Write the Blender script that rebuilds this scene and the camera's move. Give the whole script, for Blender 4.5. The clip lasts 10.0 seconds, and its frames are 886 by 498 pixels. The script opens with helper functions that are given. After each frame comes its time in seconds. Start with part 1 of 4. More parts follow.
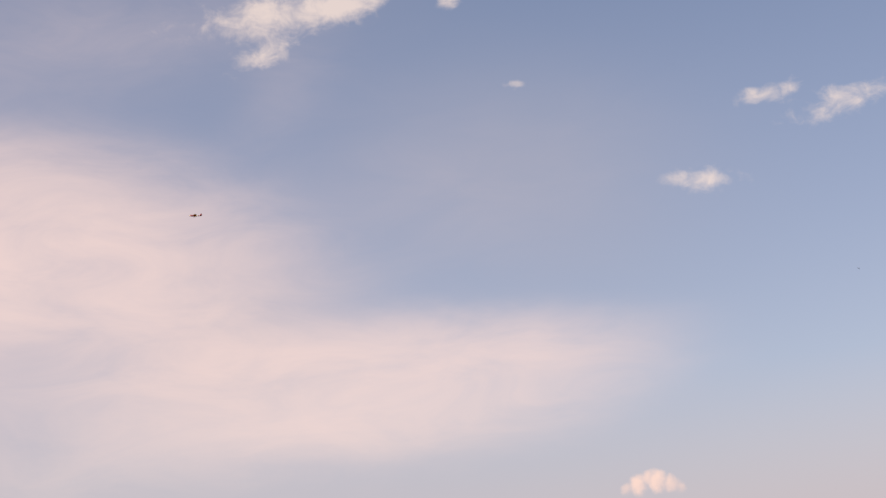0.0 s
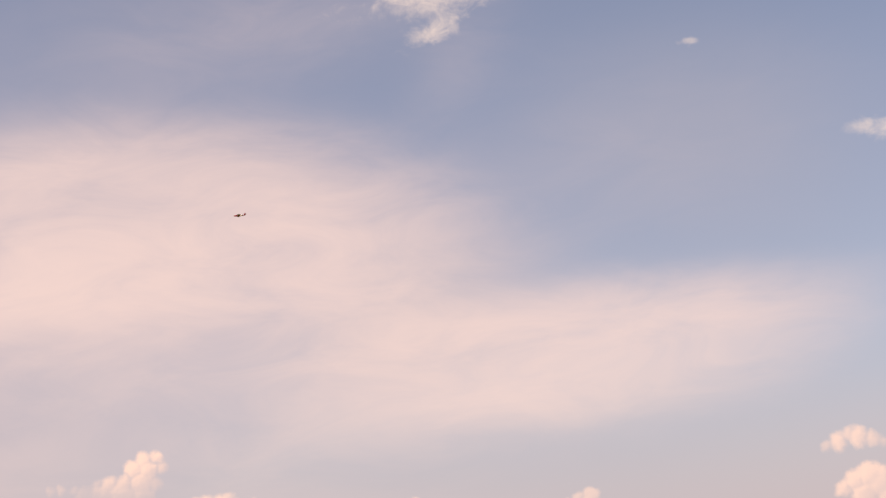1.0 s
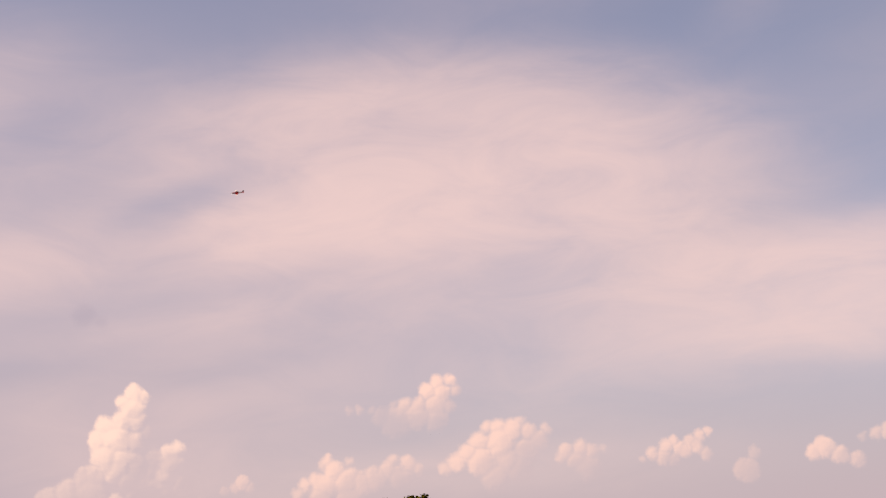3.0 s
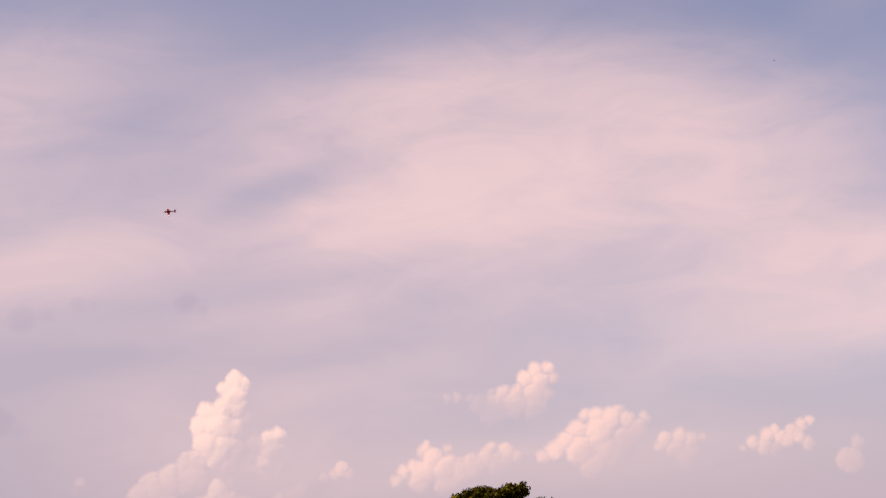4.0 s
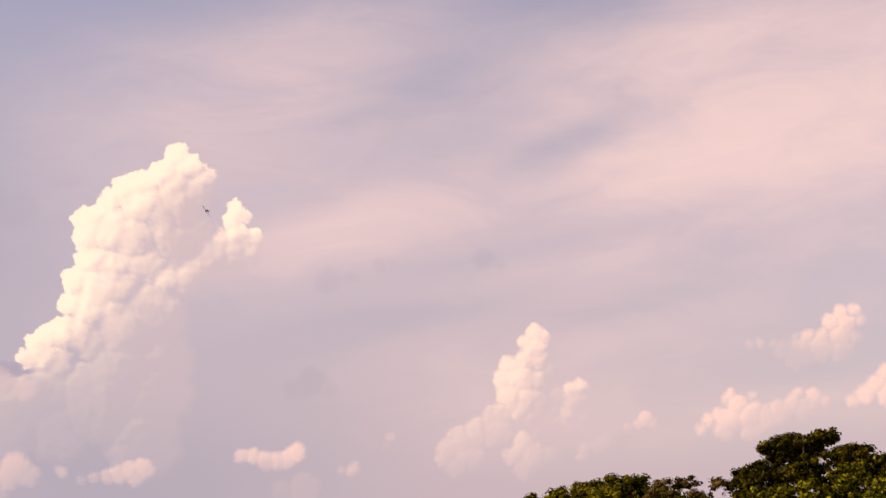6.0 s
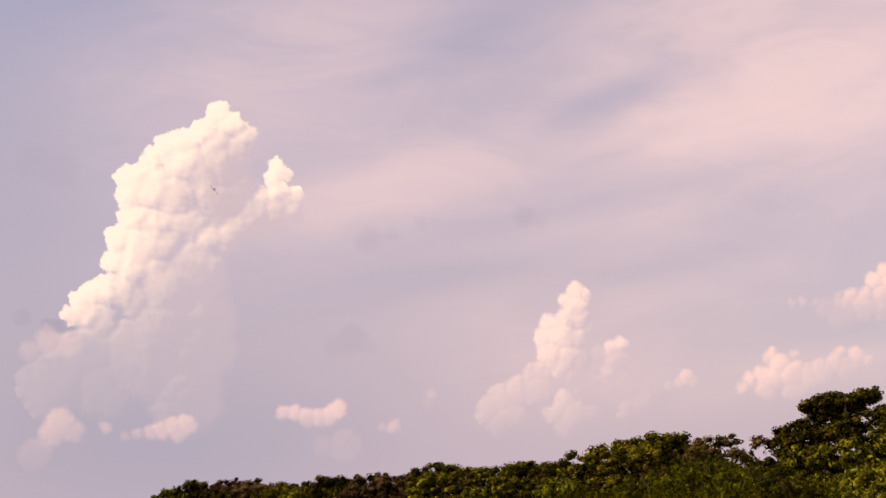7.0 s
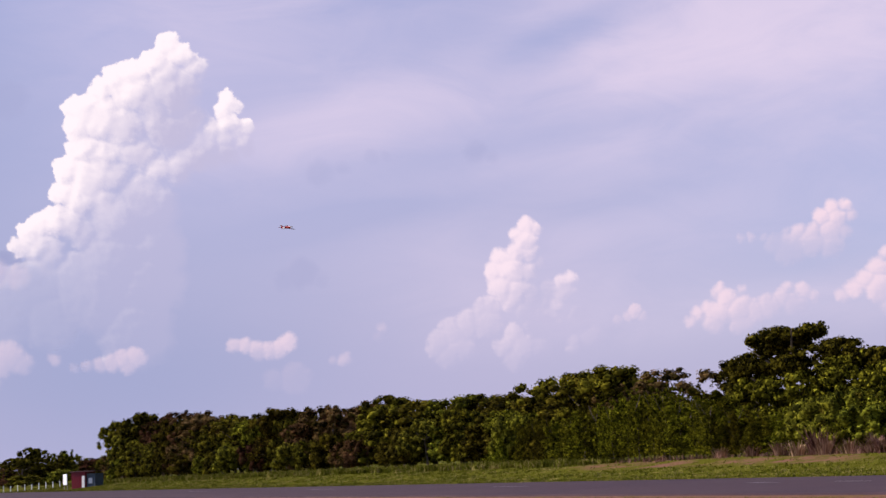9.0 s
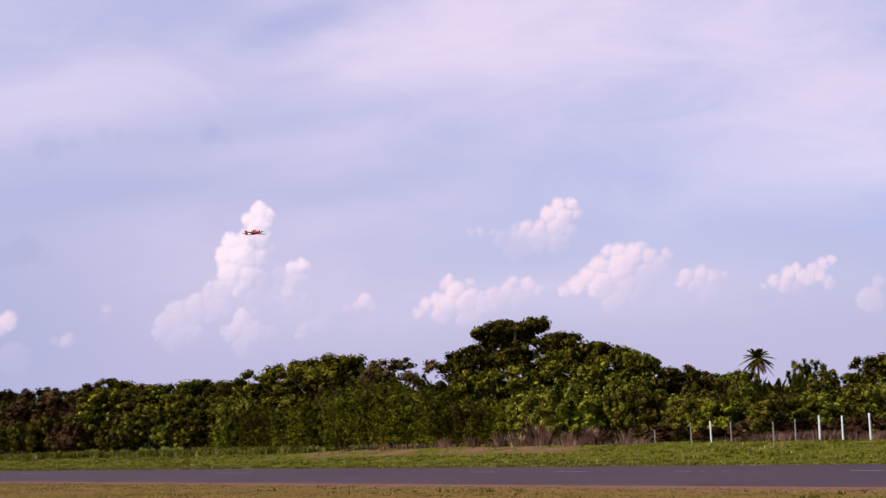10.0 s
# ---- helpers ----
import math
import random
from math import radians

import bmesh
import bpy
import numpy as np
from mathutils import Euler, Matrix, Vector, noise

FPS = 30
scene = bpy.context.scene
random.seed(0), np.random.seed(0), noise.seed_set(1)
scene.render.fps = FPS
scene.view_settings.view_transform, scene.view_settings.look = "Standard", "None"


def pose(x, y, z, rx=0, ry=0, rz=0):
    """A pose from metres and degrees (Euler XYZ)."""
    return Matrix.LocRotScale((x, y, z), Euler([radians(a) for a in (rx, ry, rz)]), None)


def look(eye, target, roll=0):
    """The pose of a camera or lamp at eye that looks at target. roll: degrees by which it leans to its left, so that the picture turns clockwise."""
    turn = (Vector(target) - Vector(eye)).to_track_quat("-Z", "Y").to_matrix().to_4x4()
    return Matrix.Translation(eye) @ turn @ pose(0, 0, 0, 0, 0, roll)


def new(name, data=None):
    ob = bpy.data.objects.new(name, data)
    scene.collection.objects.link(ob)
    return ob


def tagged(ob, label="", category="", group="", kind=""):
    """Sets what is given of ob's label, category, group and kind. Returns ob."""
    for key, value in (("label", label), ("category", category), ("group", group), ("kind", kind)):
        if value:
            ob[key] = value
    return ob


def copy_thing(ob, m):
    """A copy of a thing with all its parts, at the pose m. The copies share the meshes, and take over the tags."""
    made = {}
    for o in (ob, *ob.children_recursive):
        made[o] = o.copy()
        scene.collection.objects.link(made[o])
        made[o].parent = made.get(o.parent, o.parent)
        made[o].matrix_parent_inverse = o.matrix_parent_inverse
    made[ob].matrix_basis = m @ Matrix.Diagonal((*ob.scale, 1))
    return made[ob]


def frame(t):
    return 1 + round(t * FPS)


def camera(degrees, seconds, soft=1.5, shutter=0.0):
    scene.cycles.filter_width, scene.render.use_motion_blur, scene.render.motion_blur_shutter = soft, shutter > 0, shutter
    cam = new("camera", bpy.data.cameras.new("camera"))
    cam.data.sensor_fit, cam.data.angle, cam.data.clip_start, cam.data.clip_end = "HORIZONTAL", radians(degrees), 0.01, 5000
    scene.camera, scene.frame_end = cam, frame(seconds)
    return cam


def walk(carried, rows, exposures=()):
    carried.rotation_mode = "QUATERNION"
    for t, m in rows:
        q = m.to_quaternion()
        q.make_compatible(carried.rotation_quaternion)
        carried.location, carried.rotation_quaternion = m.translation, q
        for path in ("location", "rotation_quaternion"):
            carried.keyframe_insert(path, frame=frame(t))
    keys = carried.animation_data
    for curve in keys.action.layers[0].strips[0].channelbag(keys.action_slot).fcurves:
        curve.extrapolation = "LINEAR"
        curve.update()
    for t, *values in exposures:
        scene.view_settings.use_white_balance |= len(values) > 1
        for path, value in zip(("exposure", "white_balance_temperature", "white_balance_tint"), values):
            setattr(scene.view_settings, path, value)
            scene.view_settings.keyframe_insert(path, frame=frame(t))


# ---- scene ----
# Lens and path: one standing viewer who turns to follow the aircraft.
cam = camera(32.5, 10.0, soft=1.5)
EYE = (0.0, 0.0, 1.6)
TURNS = [
    (0.0, 105.614, 5.239, -22.218), (0.5, 105.67, 5.735, -18.368), (1.0, 105.204, 6.549, -14.714),
    (1.5, 105.336, 6.431, -12.391), (2.0, 104.947, 5.948, -9.053), (3.3, 103.251, 3.283, -2.756),
    (3.5, 103.286, 3.183, -1.806), (4.0, 103.144, 2.973, -0.514), (4.5, 103.215, 2.867, 1.093),
    (5.0, 102.62, 2.81, 3.923), (5.5, 102.191, 2.839, 7.461), (6.0, 101.932, 3.225, 10.884),
    (7.5, 99.641, 2.961, 12.421), (8.0, 99.019, 3.095, 12.22), (8.5, 98.381, 3.074, 11.713),
    (9.0, 97.839, 2.885, 10.508), (9.5, 96.978, 2.51, 6.471), (10.0, 96.935, 1.985, 0.241)]
EXPOSURE = [
    (0.0, 0.05, 9100, 8), (1.0, 0.06, 9700, 10), (1.5, -0.09, 9300, 5), (2.0, -0.11, 9450, 5), (3.5, -0.04, 9400, 20), (4.0, -0.04, 8800, 20), (4.5, -0.05, 9050, 18), (5.0, -0.06, 9150, 17.5), (5.5, 0.0, 9500, 18), (6.0, 0.02, 9650, 18), (7.5, 0.0, 8500, 18),
    (8.0, 0.0, 7900, 15), (8.5, 0.0, 7500, 16), (9.0, -0.02, 6450, 15), (9.5, -0.1, 6400, 14), (10.0, 0.08, 6350, 14)]
walk(cam, [(t, pose(*EYE, a, b, c)) for t, a, b, c in TURNS], EXPOSURE)

# ---- light ----
SUN_AZ, SUN_EL = -102.0, 42.0   # compass from the y axis, clockwise: high on the viewer's left
sun_dir = Vector((math.sin(radians(SUN_AZ)) * math.cos(radians(SUN_EL)),
                  math.cos(radians(SUN_AZ)) * math.cos(radians(SUN_EL)), math.sin(radians(SUN_EL))))
sun_data = bpy.data.lights.new("sun", "SUN")
sun_data.energy, sun_data.angle, sun_data.color = 5.0, radians(0.5), (1.0, 0.93, 0.82)
sun = new("sun", sun_data)
sun.matrix_basis = look(sun_dir * 100, (0, 0, 0))

# ---- node helpers ----


class Nodes:
    """Short ways to add nodes to one tree."""

    def __init__(self, tree):
        self.tree = tree
        tree.nodes.clear()

    def put(self, kind, values=None, **props):
        n = self.tree.nodes.new(kind)
        for k, v in props.items():
            setattr(n, k, v)
        for k, v in (values or {}).items():
            if isinstance(v, bpy.types.NodeSocket):
                self.tree.links.new(v, n.inputs[k])
            else:
                n.inputs[k].default_value = v
        return n

    def math(self, op, a, b=0.0, c=0.0, clamp=False):
        n = self.put("ShaderNodeMath", operation=op, use_clamp=clamp)
        for i, v in enumerate((a, b, c)):
            if isinstance(v, bpy.types.NodeSocket):
                self.tree.links.new(v, n.inputs[i])
            else:
                n.inputs[i].default_value = v
        return n.outputs[0]

    def mix(self, fac, a, b, blend="MIX"):
        n = self.put("ShaderNodeMix", data_type="RGBA", blend_type=blend)
        for i, v in ((0, fac), (6, a), (7, b)):
            if isinstance(v, bpy.types.NodeSocket):
                self.tree.links.new(v, n.inputs[i])
            else:
                n.inputs[i].default_value = v
        return n.outputs[2]

    def noise(self, vector, scale, detail=4.0, rough=0.55, warp=0.0):
        return self.put("ShaderNodeTexNoise", {"Vector": vector, "Scale": scale, "Detail": detail,
                                              "Roughness": rough, "Distortion": warp}).outputs["Fac"]

    def ramp(self, fac, lo, hi, a=0.0, b=1.0, smooth=True):
        n = self.put("ShaderNodeMapRange", {"Value": fac, "From Min": lo, "From Max": hi, "To Min": a, "To Max": b},
                     interpolation_type="SMOOTHSTEP" if smooth else "LINEAR")
        return n.outputs["Result"]


def rgb(r, g, b):
    return (r, g, b, 1.0)


# ---- sky: clear air, high veils of ice cloud, haze to the horizon ----
# compass, height, reach to the left, right, up and down, tilt (degrees), hardness of the edge, thickness
VEILS = [
    (5.0, 15.8, 12.5, 13.0, 5.0, 3.4, -4, 2.4, 0.55), (2.0, 14.6, 9.0, 9.5, 2.1, 1.7, 8, 1.3, 0.6), (1.5, 19.0, 6.0, 7.5, 1.5, 2.0, 3, 1.2, 0.3),
    (11.0, 16.4, 5.0, 5.5, 2.6, 3.0, -25, 1.0, 0.2), (20.0, 11.0, 10.0, 10.4, 2.0, 2.9, 1, 1.9, 0.75), (-12.5, 13.2, 7.0, 6.5, 1.3, 1.6, 13, 1.0, 0.5),
    (-1.0, 11.8, 7.0, 7.0, 0.5, 0.6, 8, 1.0, 0.28), (-18.0, 17.0, 7.0, 8.0, 3.0, 4.0, 10, 1.0, 0.4)]
FAINT_VEILS = [
    (-6.0, 8.5, 8.0, 13.0, 2.4, 3.0, 4, 1.0, 0.24), (-14.0, 20.2, 8.0, 5.0, 1.5, 2.0, 8, 1.0, 0.25), (17.5, 21.8, 2.0, 2.5, 1.2, 1.6, 40, 1.0, 0.08),
    (11.0, 8.6, 6.0, 8.0, 1.2, 2.0, 3, 1.0, 0.22), (10.0, 24.0, 8.0, 9.0, 3.0, 2.0, 4, 1.0, 0.14), (6.0, 11.3, 9.0, 8.0, 1.2, 1.5, 4, 1.0, 0.26), (4.5, 5.2, 9.0, 9.5, 0.9, 1.4, 0, 1.0, 0.25), (-7.5, 5.2, 4.0, 4.0, 1.4, 1.6, 0, 1.0, 0.15), (23.0, 17.5, 6.0, 8.0, 3.5, 3.0, 0, 1.0, 0.08), (14.5, 13.2, 6.0, 6.0, 1.6, 1.6, -8, 1.0, 0.3)]
# thin slots of clearer air between them
SLOTS = [
    (-5.0, 15.6, 2.8, 3.4, 0.8, 0.8, 18, 1.3, 0.4), (-3.5, 9.3, 5.0, 7.0, 0.6, 0.6, 6, 1.0, 0.12),
    (-11.5, 18.1, 4.0, 4.0, 0.8, 0.8, 12, 1.0, 0.12), (-12.5, 9.2, 5.0, 5.0, 0.6, 0.7, 9, 1.0, 0.15)]


# small ragged flakes of cloud, high up: compass, height, half width, half height, tilt
FLAKES = [
    (17.35, 24.48, 3.6, 1.0, 5), (20.83, 24.81, 1.9, 0.6, 10), (17.24, 22.92, 1.3, 0.43, 15), (39.88, 18.91, 2.3, 0.6, 5), (37.0, 19.73, 1.5, 0.38, 5),
    (34.39, 16.98, 1.6, 0.55, -3), (27.2, 21.3, 0.6, 0.2, 5), (25.1, 24.7, 0.64, 0.38, 5)]

# deeper blue stretches of clear air low down: compass, height, half width, half height, tilt, depth
BLUES = [(-23.0, 3.5, 10.0, 4.0, 0, 0.9), (-28.0, 13.0, 4.0, 6.0, 0, 0.6), (15.5, 13.0, 4.0, 2.8, 10, 0.4), (-6.0, 9.3, 5.0, 0.8, 8, 0.2), (27.0, 18.0, 6.5, 4.0, -10, 0.48)]


def make_world():
    world = bpy.data.worlds.new("sky")
    world.use_nodes = True
    scene.world = world
    k = Nodes(world.node_tree)
    way = k.put("ShaderNodeTexCoord").outputs["Generated"]
    xyz = k.put("ShaderNodeSeparateXYZ", {"Vector": way}).outputs
    az = k.math("MULTIPLY", k.math("ARCTAN2", xyz[0], xyz[1]), 57.2958)
    el = k.math("MULTIPLY", k.math("ARCSINE", xyz[2]), 57.2958)
    flat = k.put("ShaderNodeCombineXYZ", {"X": k.math("MULTIPLY", az, 0.36), "Y": el, "Z": 0.0}).outputs[0]
    warp_a = k.math("SUBTRACT", k.noise(flat, 0.28, 5.0, 0.6), 0.5)
    warp_b = k.math("SUBTRACT", k.noise(k.put("ShaderNodeVectorMath", {0: flat, 1: (31.0, 17.0, 5.0)}).outputs[0], 0.28, 5.0, 0.6), 0.5)
    u = k.math("MULTIPLY_ADD", warp_a, 2.6, az)
    v = k.math("MULTIPLY_ADD", warp_b, 1.5, el)

    def patch(rows, u, v):
        total = None
        for a0, e0, ra, re, tilt, thick in rows:
            du, dv = k.math("SUBTRACT", u, a0), k.math("SUBTRACT", v, e0)
            c, s = math.cos(radians(tilt)), math.sin(radians(tilt))
            p = k.math("MULTIPLY_ADD", du, c / ra, k.math("MULTIPLY", dv, s / ra))
            q = k.math("MULTIPLY_ADD", du, -s / re, k.math("MULTIPLY", dv, c / re))
            r2 = k.math("MULTIPLY_ADD", p, p, k.math("MULTIPLY", q, q))
            g = k.math("POWER", 2.71828, k.math("MULTIPLY", r2, -1.0))
            total = k.math("MULTIPLY", g, thick) if total is None else k.math("MULTIPLY_ADD", g, thick, total)
        return total

    def sheet(rows, u, v):
        total = None
        for a0, e0, left, right, up, down, tilt, hard, thick in rows:
            du, dv = k.math("SUBTRACT", u, a0), k.math("SUBTRACT", v, e0)
            c, s = math.cos(radians(tilt)), math.sin(radians(tilt))
            p = k.math("MULTIPLY_ADD", du, c, k.math("MULTIPLY", dv, s))
            q = k.math("MULTIPLY_ADD", du, -s, k.math("MULTIPLY", dv, c))
            p = k.math("MAXIMUM", k.math("MULTIPLY", p, 1.0 / right), k.math("MULTIPLY", p, -1.0 / left))
            q = k.math("MAXIMUM", k.math("MULTIPLY", q, 1.0 / up), k.math("MULTIPLY", q, -1.0 / down))
            r2 = k.math("POWER", k.math("MULTIPLY_ADD", p, p, k.math("MULTIPLY", q, q)), hard)
            g = k.math("POWER", 2.71828, k.math("MULTIPLY", r2, -1.0))
            total = k.math("MULTIPLY", g, thick) if total is None else k.math("MULTIPLY_ADD", g, thick, total)
        return total

    streak = k.noise(flat, 0.5, 6.0, 0.62, 0.8)
    veil = k.math("MULTIPLY", k.math("SUBTRACT", sheet(VEILS + FAINT_VEILS, u, v), sheet(SLOTS, u, v)), k.ramp(streak, 0.2, 0.8, 0.5, 1.6, False))
    veil = k.math("SUBTRACT", 1.0, k.math("POWER", 2.71828, k.math("MULTIPLY", k.math("MAXIMUM", veil, 0.0), -1.35)))
    fluff = k.noise(k.put("ShaderNodeCombineXYZ", {"X": k.math("MULTIPLY", az, 0.7), "Y": el, "Z": 3.0}).outputs[0], 1.5, 8.0, 0.62, 0.4)
    flakes = k.math("ADD", patch([(*row, 0.62) for row in FLAKES], u, v), k.math("SUBTRACT", fluff, 0.5))
    flakes = k.ramp(flakes, 0.22, 0.8, 0.0, 0.72)
    sky = k.put("ShaderNodeTexSky", sky_type="NISHITA", sun_disc=False, sun_elevation=radians(SUN_EL),
                sun_rotation=radians(SUN_AZ), altitude=20.0, air_density=1.0, dust_density=1.5, ozone_density=1.2).outputs[0]
    clear = k.mix(1.0, sky, rgb(*SKY_TINT), "MULTIPLY")
    haze = k.math("MULTIPLY", k.ramp(el, -5.0, 36.0, 0.95, 0.0), k.ramp(az, -12.0, 24.0, 1.13, 0.4), clamp=True)
    haze = k.math("MAXIMUM", haze, k.ramp(el, 1.0, 15.0, 0.95, 0.0))
    base = k.mix(haze, clear, rgb(*HAZE))
    base = k.mix(k.math("MULTIPLY", patch(BLUES, u, v), 0.8, clamp=True), base, rgb(*BLUE))
    full = k.mix(k.math("MULTIPLY", veil, 0.9), base, rgb(*VEIL))
    full = k.mix(flakes, full, rgb(*FLAKE))
    bg = k.put("ShaderNodeBackground", {"Color": full, "Strength": 0.15})
    k.put("ShaderNodeOutputWorld", {"Surface": bg.outputs[0]})


SKY_TINT = (0.76, 0.82, 1.06)     # clear air after rain: a little deeper and bluer than the model sky
HAZE = (3.35, 3.2, 4.5)
VEIL = (5.7, 4.85, 5.75)
BLUE = (2.25, 2.6, 4.1)
FLAKE = (5.6, 5.2, 6.0)
make_world()

# ---- materials ----


def material(name):
    m = bpy.data.materials.new(name)
    m.use_nodes = True
    return m, Nodes(m.node_tree)


def finish(k, color, rough=0.7, bump=None, bump_depth=0.02, metal=0.0, spec=0.3, extra=None):
    vals = {"Base Color": color, "Roughness": rough, "Metallic": metal, "Specular IOR Level": spec}
    if bump is not None:
        vals["Normal"] = k.put("ShaderNodeBump", {"Height": bump, "Strength": 0.7, "Distance": bump_depth}).outputs[0]
    vals.update(extra or {})
    b = k.put("ShaderNodeBsdfPrincipled", vals)
    k.put("ShaderNodeOutputMaterial", {"Surface": b.outputs[0]})


def where(k):
    return k.put("ShaderNodeTexCoord").outputs["Object"]


def leaf_material(name, dark, light, odd=None, odd_share=0.15):
    """Leaves: each its own tint, each tree its own cast, some light passing through."""
    m, k = material(name)
    isl = k.put("ShaderNodeNewGeometry").outputs["Random Per Island"]
    own = k.put("ShaderNodeObjectInfo").outputs["Random"]
    col = k.mix(k.math("POWER", isl, 1.7), rgb(*dark), rgb(*light))
    patch = k.noise(where(k), 0.9, 2.0)
    if odd:
        share = k.math("MULTIPLY_ADD", patch, 0.9, k.math("MULTIPLY", isl, 0.35))
        col = k.mix(k.ramp(share, 0.72 - odd_share, 0.86 - odd_share), col, rgb(*odd))
    hsv = k.put("ShaderNodeHueSaturation", {"Hue": k.math("MULTIPLY_ADD", own, 0.05, 0.475), "Saturation": 1.0,
                                           "Value": k.math("MULTIPLY", k.math("MULTIPLY_ADD", own, 0.62, 0.36), k.ramp(patch, 0.32, 0.68, 0.55, 1.4)), "Color": col})
    d = k.put("ShaderNodeBsdfPrincipled", {"Base Color": hsv.outputs[0], "Roughness": 0.8, "Specular IOR Level": 0.02})
    t = k.put("ShaderNodeBsdfTranslucent", {"Color": hsv.outputs[0]})
    s = k.put("ShaderNodeMixShader", {0: 0.07, 1: d.outputs[0], 2: t.outputs[0]})
    k.put("ShaderNodeOutputMaterial", {"Surface": s.outputs[0]})
    return m


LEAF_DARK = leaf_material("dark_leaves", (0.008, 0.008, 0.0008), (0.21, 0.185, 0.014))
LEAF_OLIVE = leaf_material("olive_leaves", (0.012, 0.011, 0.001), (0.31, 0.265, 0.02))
LEAF_RUST = leaf_material("rusty_leaves", (0.012, 0.008, 0.002), (0.21, 0.15, 0.02), (0.14, 0.07, 0.03), 0.2)
LEAF_BRIGHT = leaf_material("bright_leaves", (0.03, 0.03, 0.004), (0.38, 0.345, 0.03))
LEAF_FEATHER = leaf_material("feathery_leaves", (0.014, 0.016, 0.002), (0.34, 0.31, 0.016))
DRY_STALK = leaf_material("dry_stalks", (0.26, 0.14, 0.09), (0.62, 0.38, 0.25))
GRASS = leaf_material("grass_blades", (0.1, 0.1, 0.008), (0.215, 0.205, 0.016), (0.28, 0.21, 0.07), 0.06)
GRASS_DRY = leaf_material("dry_grass_blades", (0.2, 0.122, 0.034), (0.28, 0.18, 0.052), (0.12, 0.11, 0.015), 0.06)


def bark_material():
    m, k = material("bark")
    p = where(k)
    n = k.noise(p, 6.0, 5.0)
    finish(k, k.mix(n, rgb(0.05, 0.035, 0.025), rgb(0.22, 0.17, 0.12)), 0.9, n, 0.03)
    return m


BARK = bark_material()


def ground_material():
    """Airfield ground: mown green and straw grass, with bare reddish earth where it is worn."""
    m, k = material("airfield_ground")
    p = where(k)
    fine, mid, wide = k.noise(p, 7.0, 6.0, 0.7), k.noise(p, 0.55, 4.0), k.noise(p, 0.09, 3.0)
    xyz = k.put("ShaderNodeSeparateXYZ", {"Vector": p}).outputs
    off = k.math("MULTIPLY_ADD", xyz[0], 0.777, k.math("MULTIPLY", xyz[1], 0.629))     # across the runway
    along = k.math("MULTIPLY_ADD", xyz[0], -0.629, k.math("MULTIPLY", xyz[1], 0.777))  # along the runway
    green = k.mix(fine, rgb(0.05, 0.05, 0.004), rgb(0.135, 0.125, 0.012))
    straw = k.mix(fine, rgb(0.13, 0.07, 0.02), rgb(0.22, 0.128, 0.036))
    near = k.ramp(off, 31.0, 40.0, 1.0, 0.0)
    straw_share = k.math("MULTIPLY", near, k.ramp(k.math("MULTIPLY_ADD", mid, 0.5, k.math("MULTIPLY", wide, 0.6)), 0.36, 0.54))
    grass = k.mix(straw_share, green, straw)
    earth = k.mix(fine, rgb(0.12, 0.055, 0.036), rgb(0.26, 0.13, 0.085))
    strip = k.math("MULTIPLY", k.ramp(off, 54.2, 55.6), k.ramp(off, 59.0, 63.0, 1.0, 0.0))
    strip = k.math("MULTIPLY", strip, k.math("MULTIPLY", k.ramp(along, 78.0, 94.0, 1.0, 0.0), k.ramp(along, 54.0, 62.0)))
    bare = k.math("MULTIPLY", strip, k.ramp(k.math("MULTIPLY_ADD", mid, 0.8, k.math("MULTIPLY", fine, 0.3)), 0.47, 0.66))
    edge = k.math("MULTIPLY", k.ramp(off, 27.0, 30.5), k.ramp(off, 31.5, 32.0, 1.0, 0.0))
    bare = k.math("MAXIMUM", bare, k.math("MULTIPLY", edge, k.ramp(mid, 0.30, 0.55, 0.25, 0.95)))
    finish(k, k.mix(bare, grass, earth), 1.0, fine, 0.05, spec=0.02)
    return m


def asphalt_material():
    m, k = material("worn_asphalt")
    p = where(k)
    grit, patch, wide = k.noise(p, 40.0, 3.0), k.noise(p, 0.8, 5.0, 0.65), k.noise(p, 0.12, 3.0)
    c = k.mix(patch, rgb(0.03, 0.014, 0.019), rgb(0.07, 0.038, 0.046))
    c = k.mix(k.ramp(wide, 0.35, 0.7, 0.0, 0.5), c, rgb(0.07, 0.038, 0.039))
    finish(k, c, 0.85, grit, 0.006, spec=0.25)
    return m


def paint_material(name, color, rough=0.5, wear=0.25):
    m, k = material(name)
    n = k.noise(where(k), 9.0, 6.0, 0.65)
    worn = tuple(c * (1 - wear) for c in color)
    finish(k, k.mix(k.ramp(n, 0.35, 0.65), rgb(*worn), rgb(*color)), rough, n, 0.002, spec=0.4)
    return m


GROUND, ASPHALT = ground_material(), asphalt_material()
WHITE_PAINT = paint_material("worn_white_paint", (0.34, 0.31, 0.30), 0.6, 0.6)
POST_WHITE = paint_material("whitewashed_wood", (0.82, 0.80, 0.76), 0.7, 0.15)
POST_GREY = paint_material("weathered_wood", (0.36, 0.31, 0.27), 0.85, 0.4)
WALL_RED = paint_material("red_painted_metal", (0.24, 0.014, 0.03), 0.5, 0.25)
WALL_WHITE = paint_material("white_painted_panel", (0.85, 0.86, 0.88), 0.5, 0.08)
ROOF_METAL = paint_material("dull_roof_metal", (0.10, 0.03, 0.04), 0.6, 0.3)
DARK_OPENING = paint_material("grey_blue_shutter", (0.10, 0.13, 0.17), 0.6, 0.3)
PLANE_RED = paint_material("glossy_red_film", (0.33, 0.01, 0.014), 0.3, 0.1)
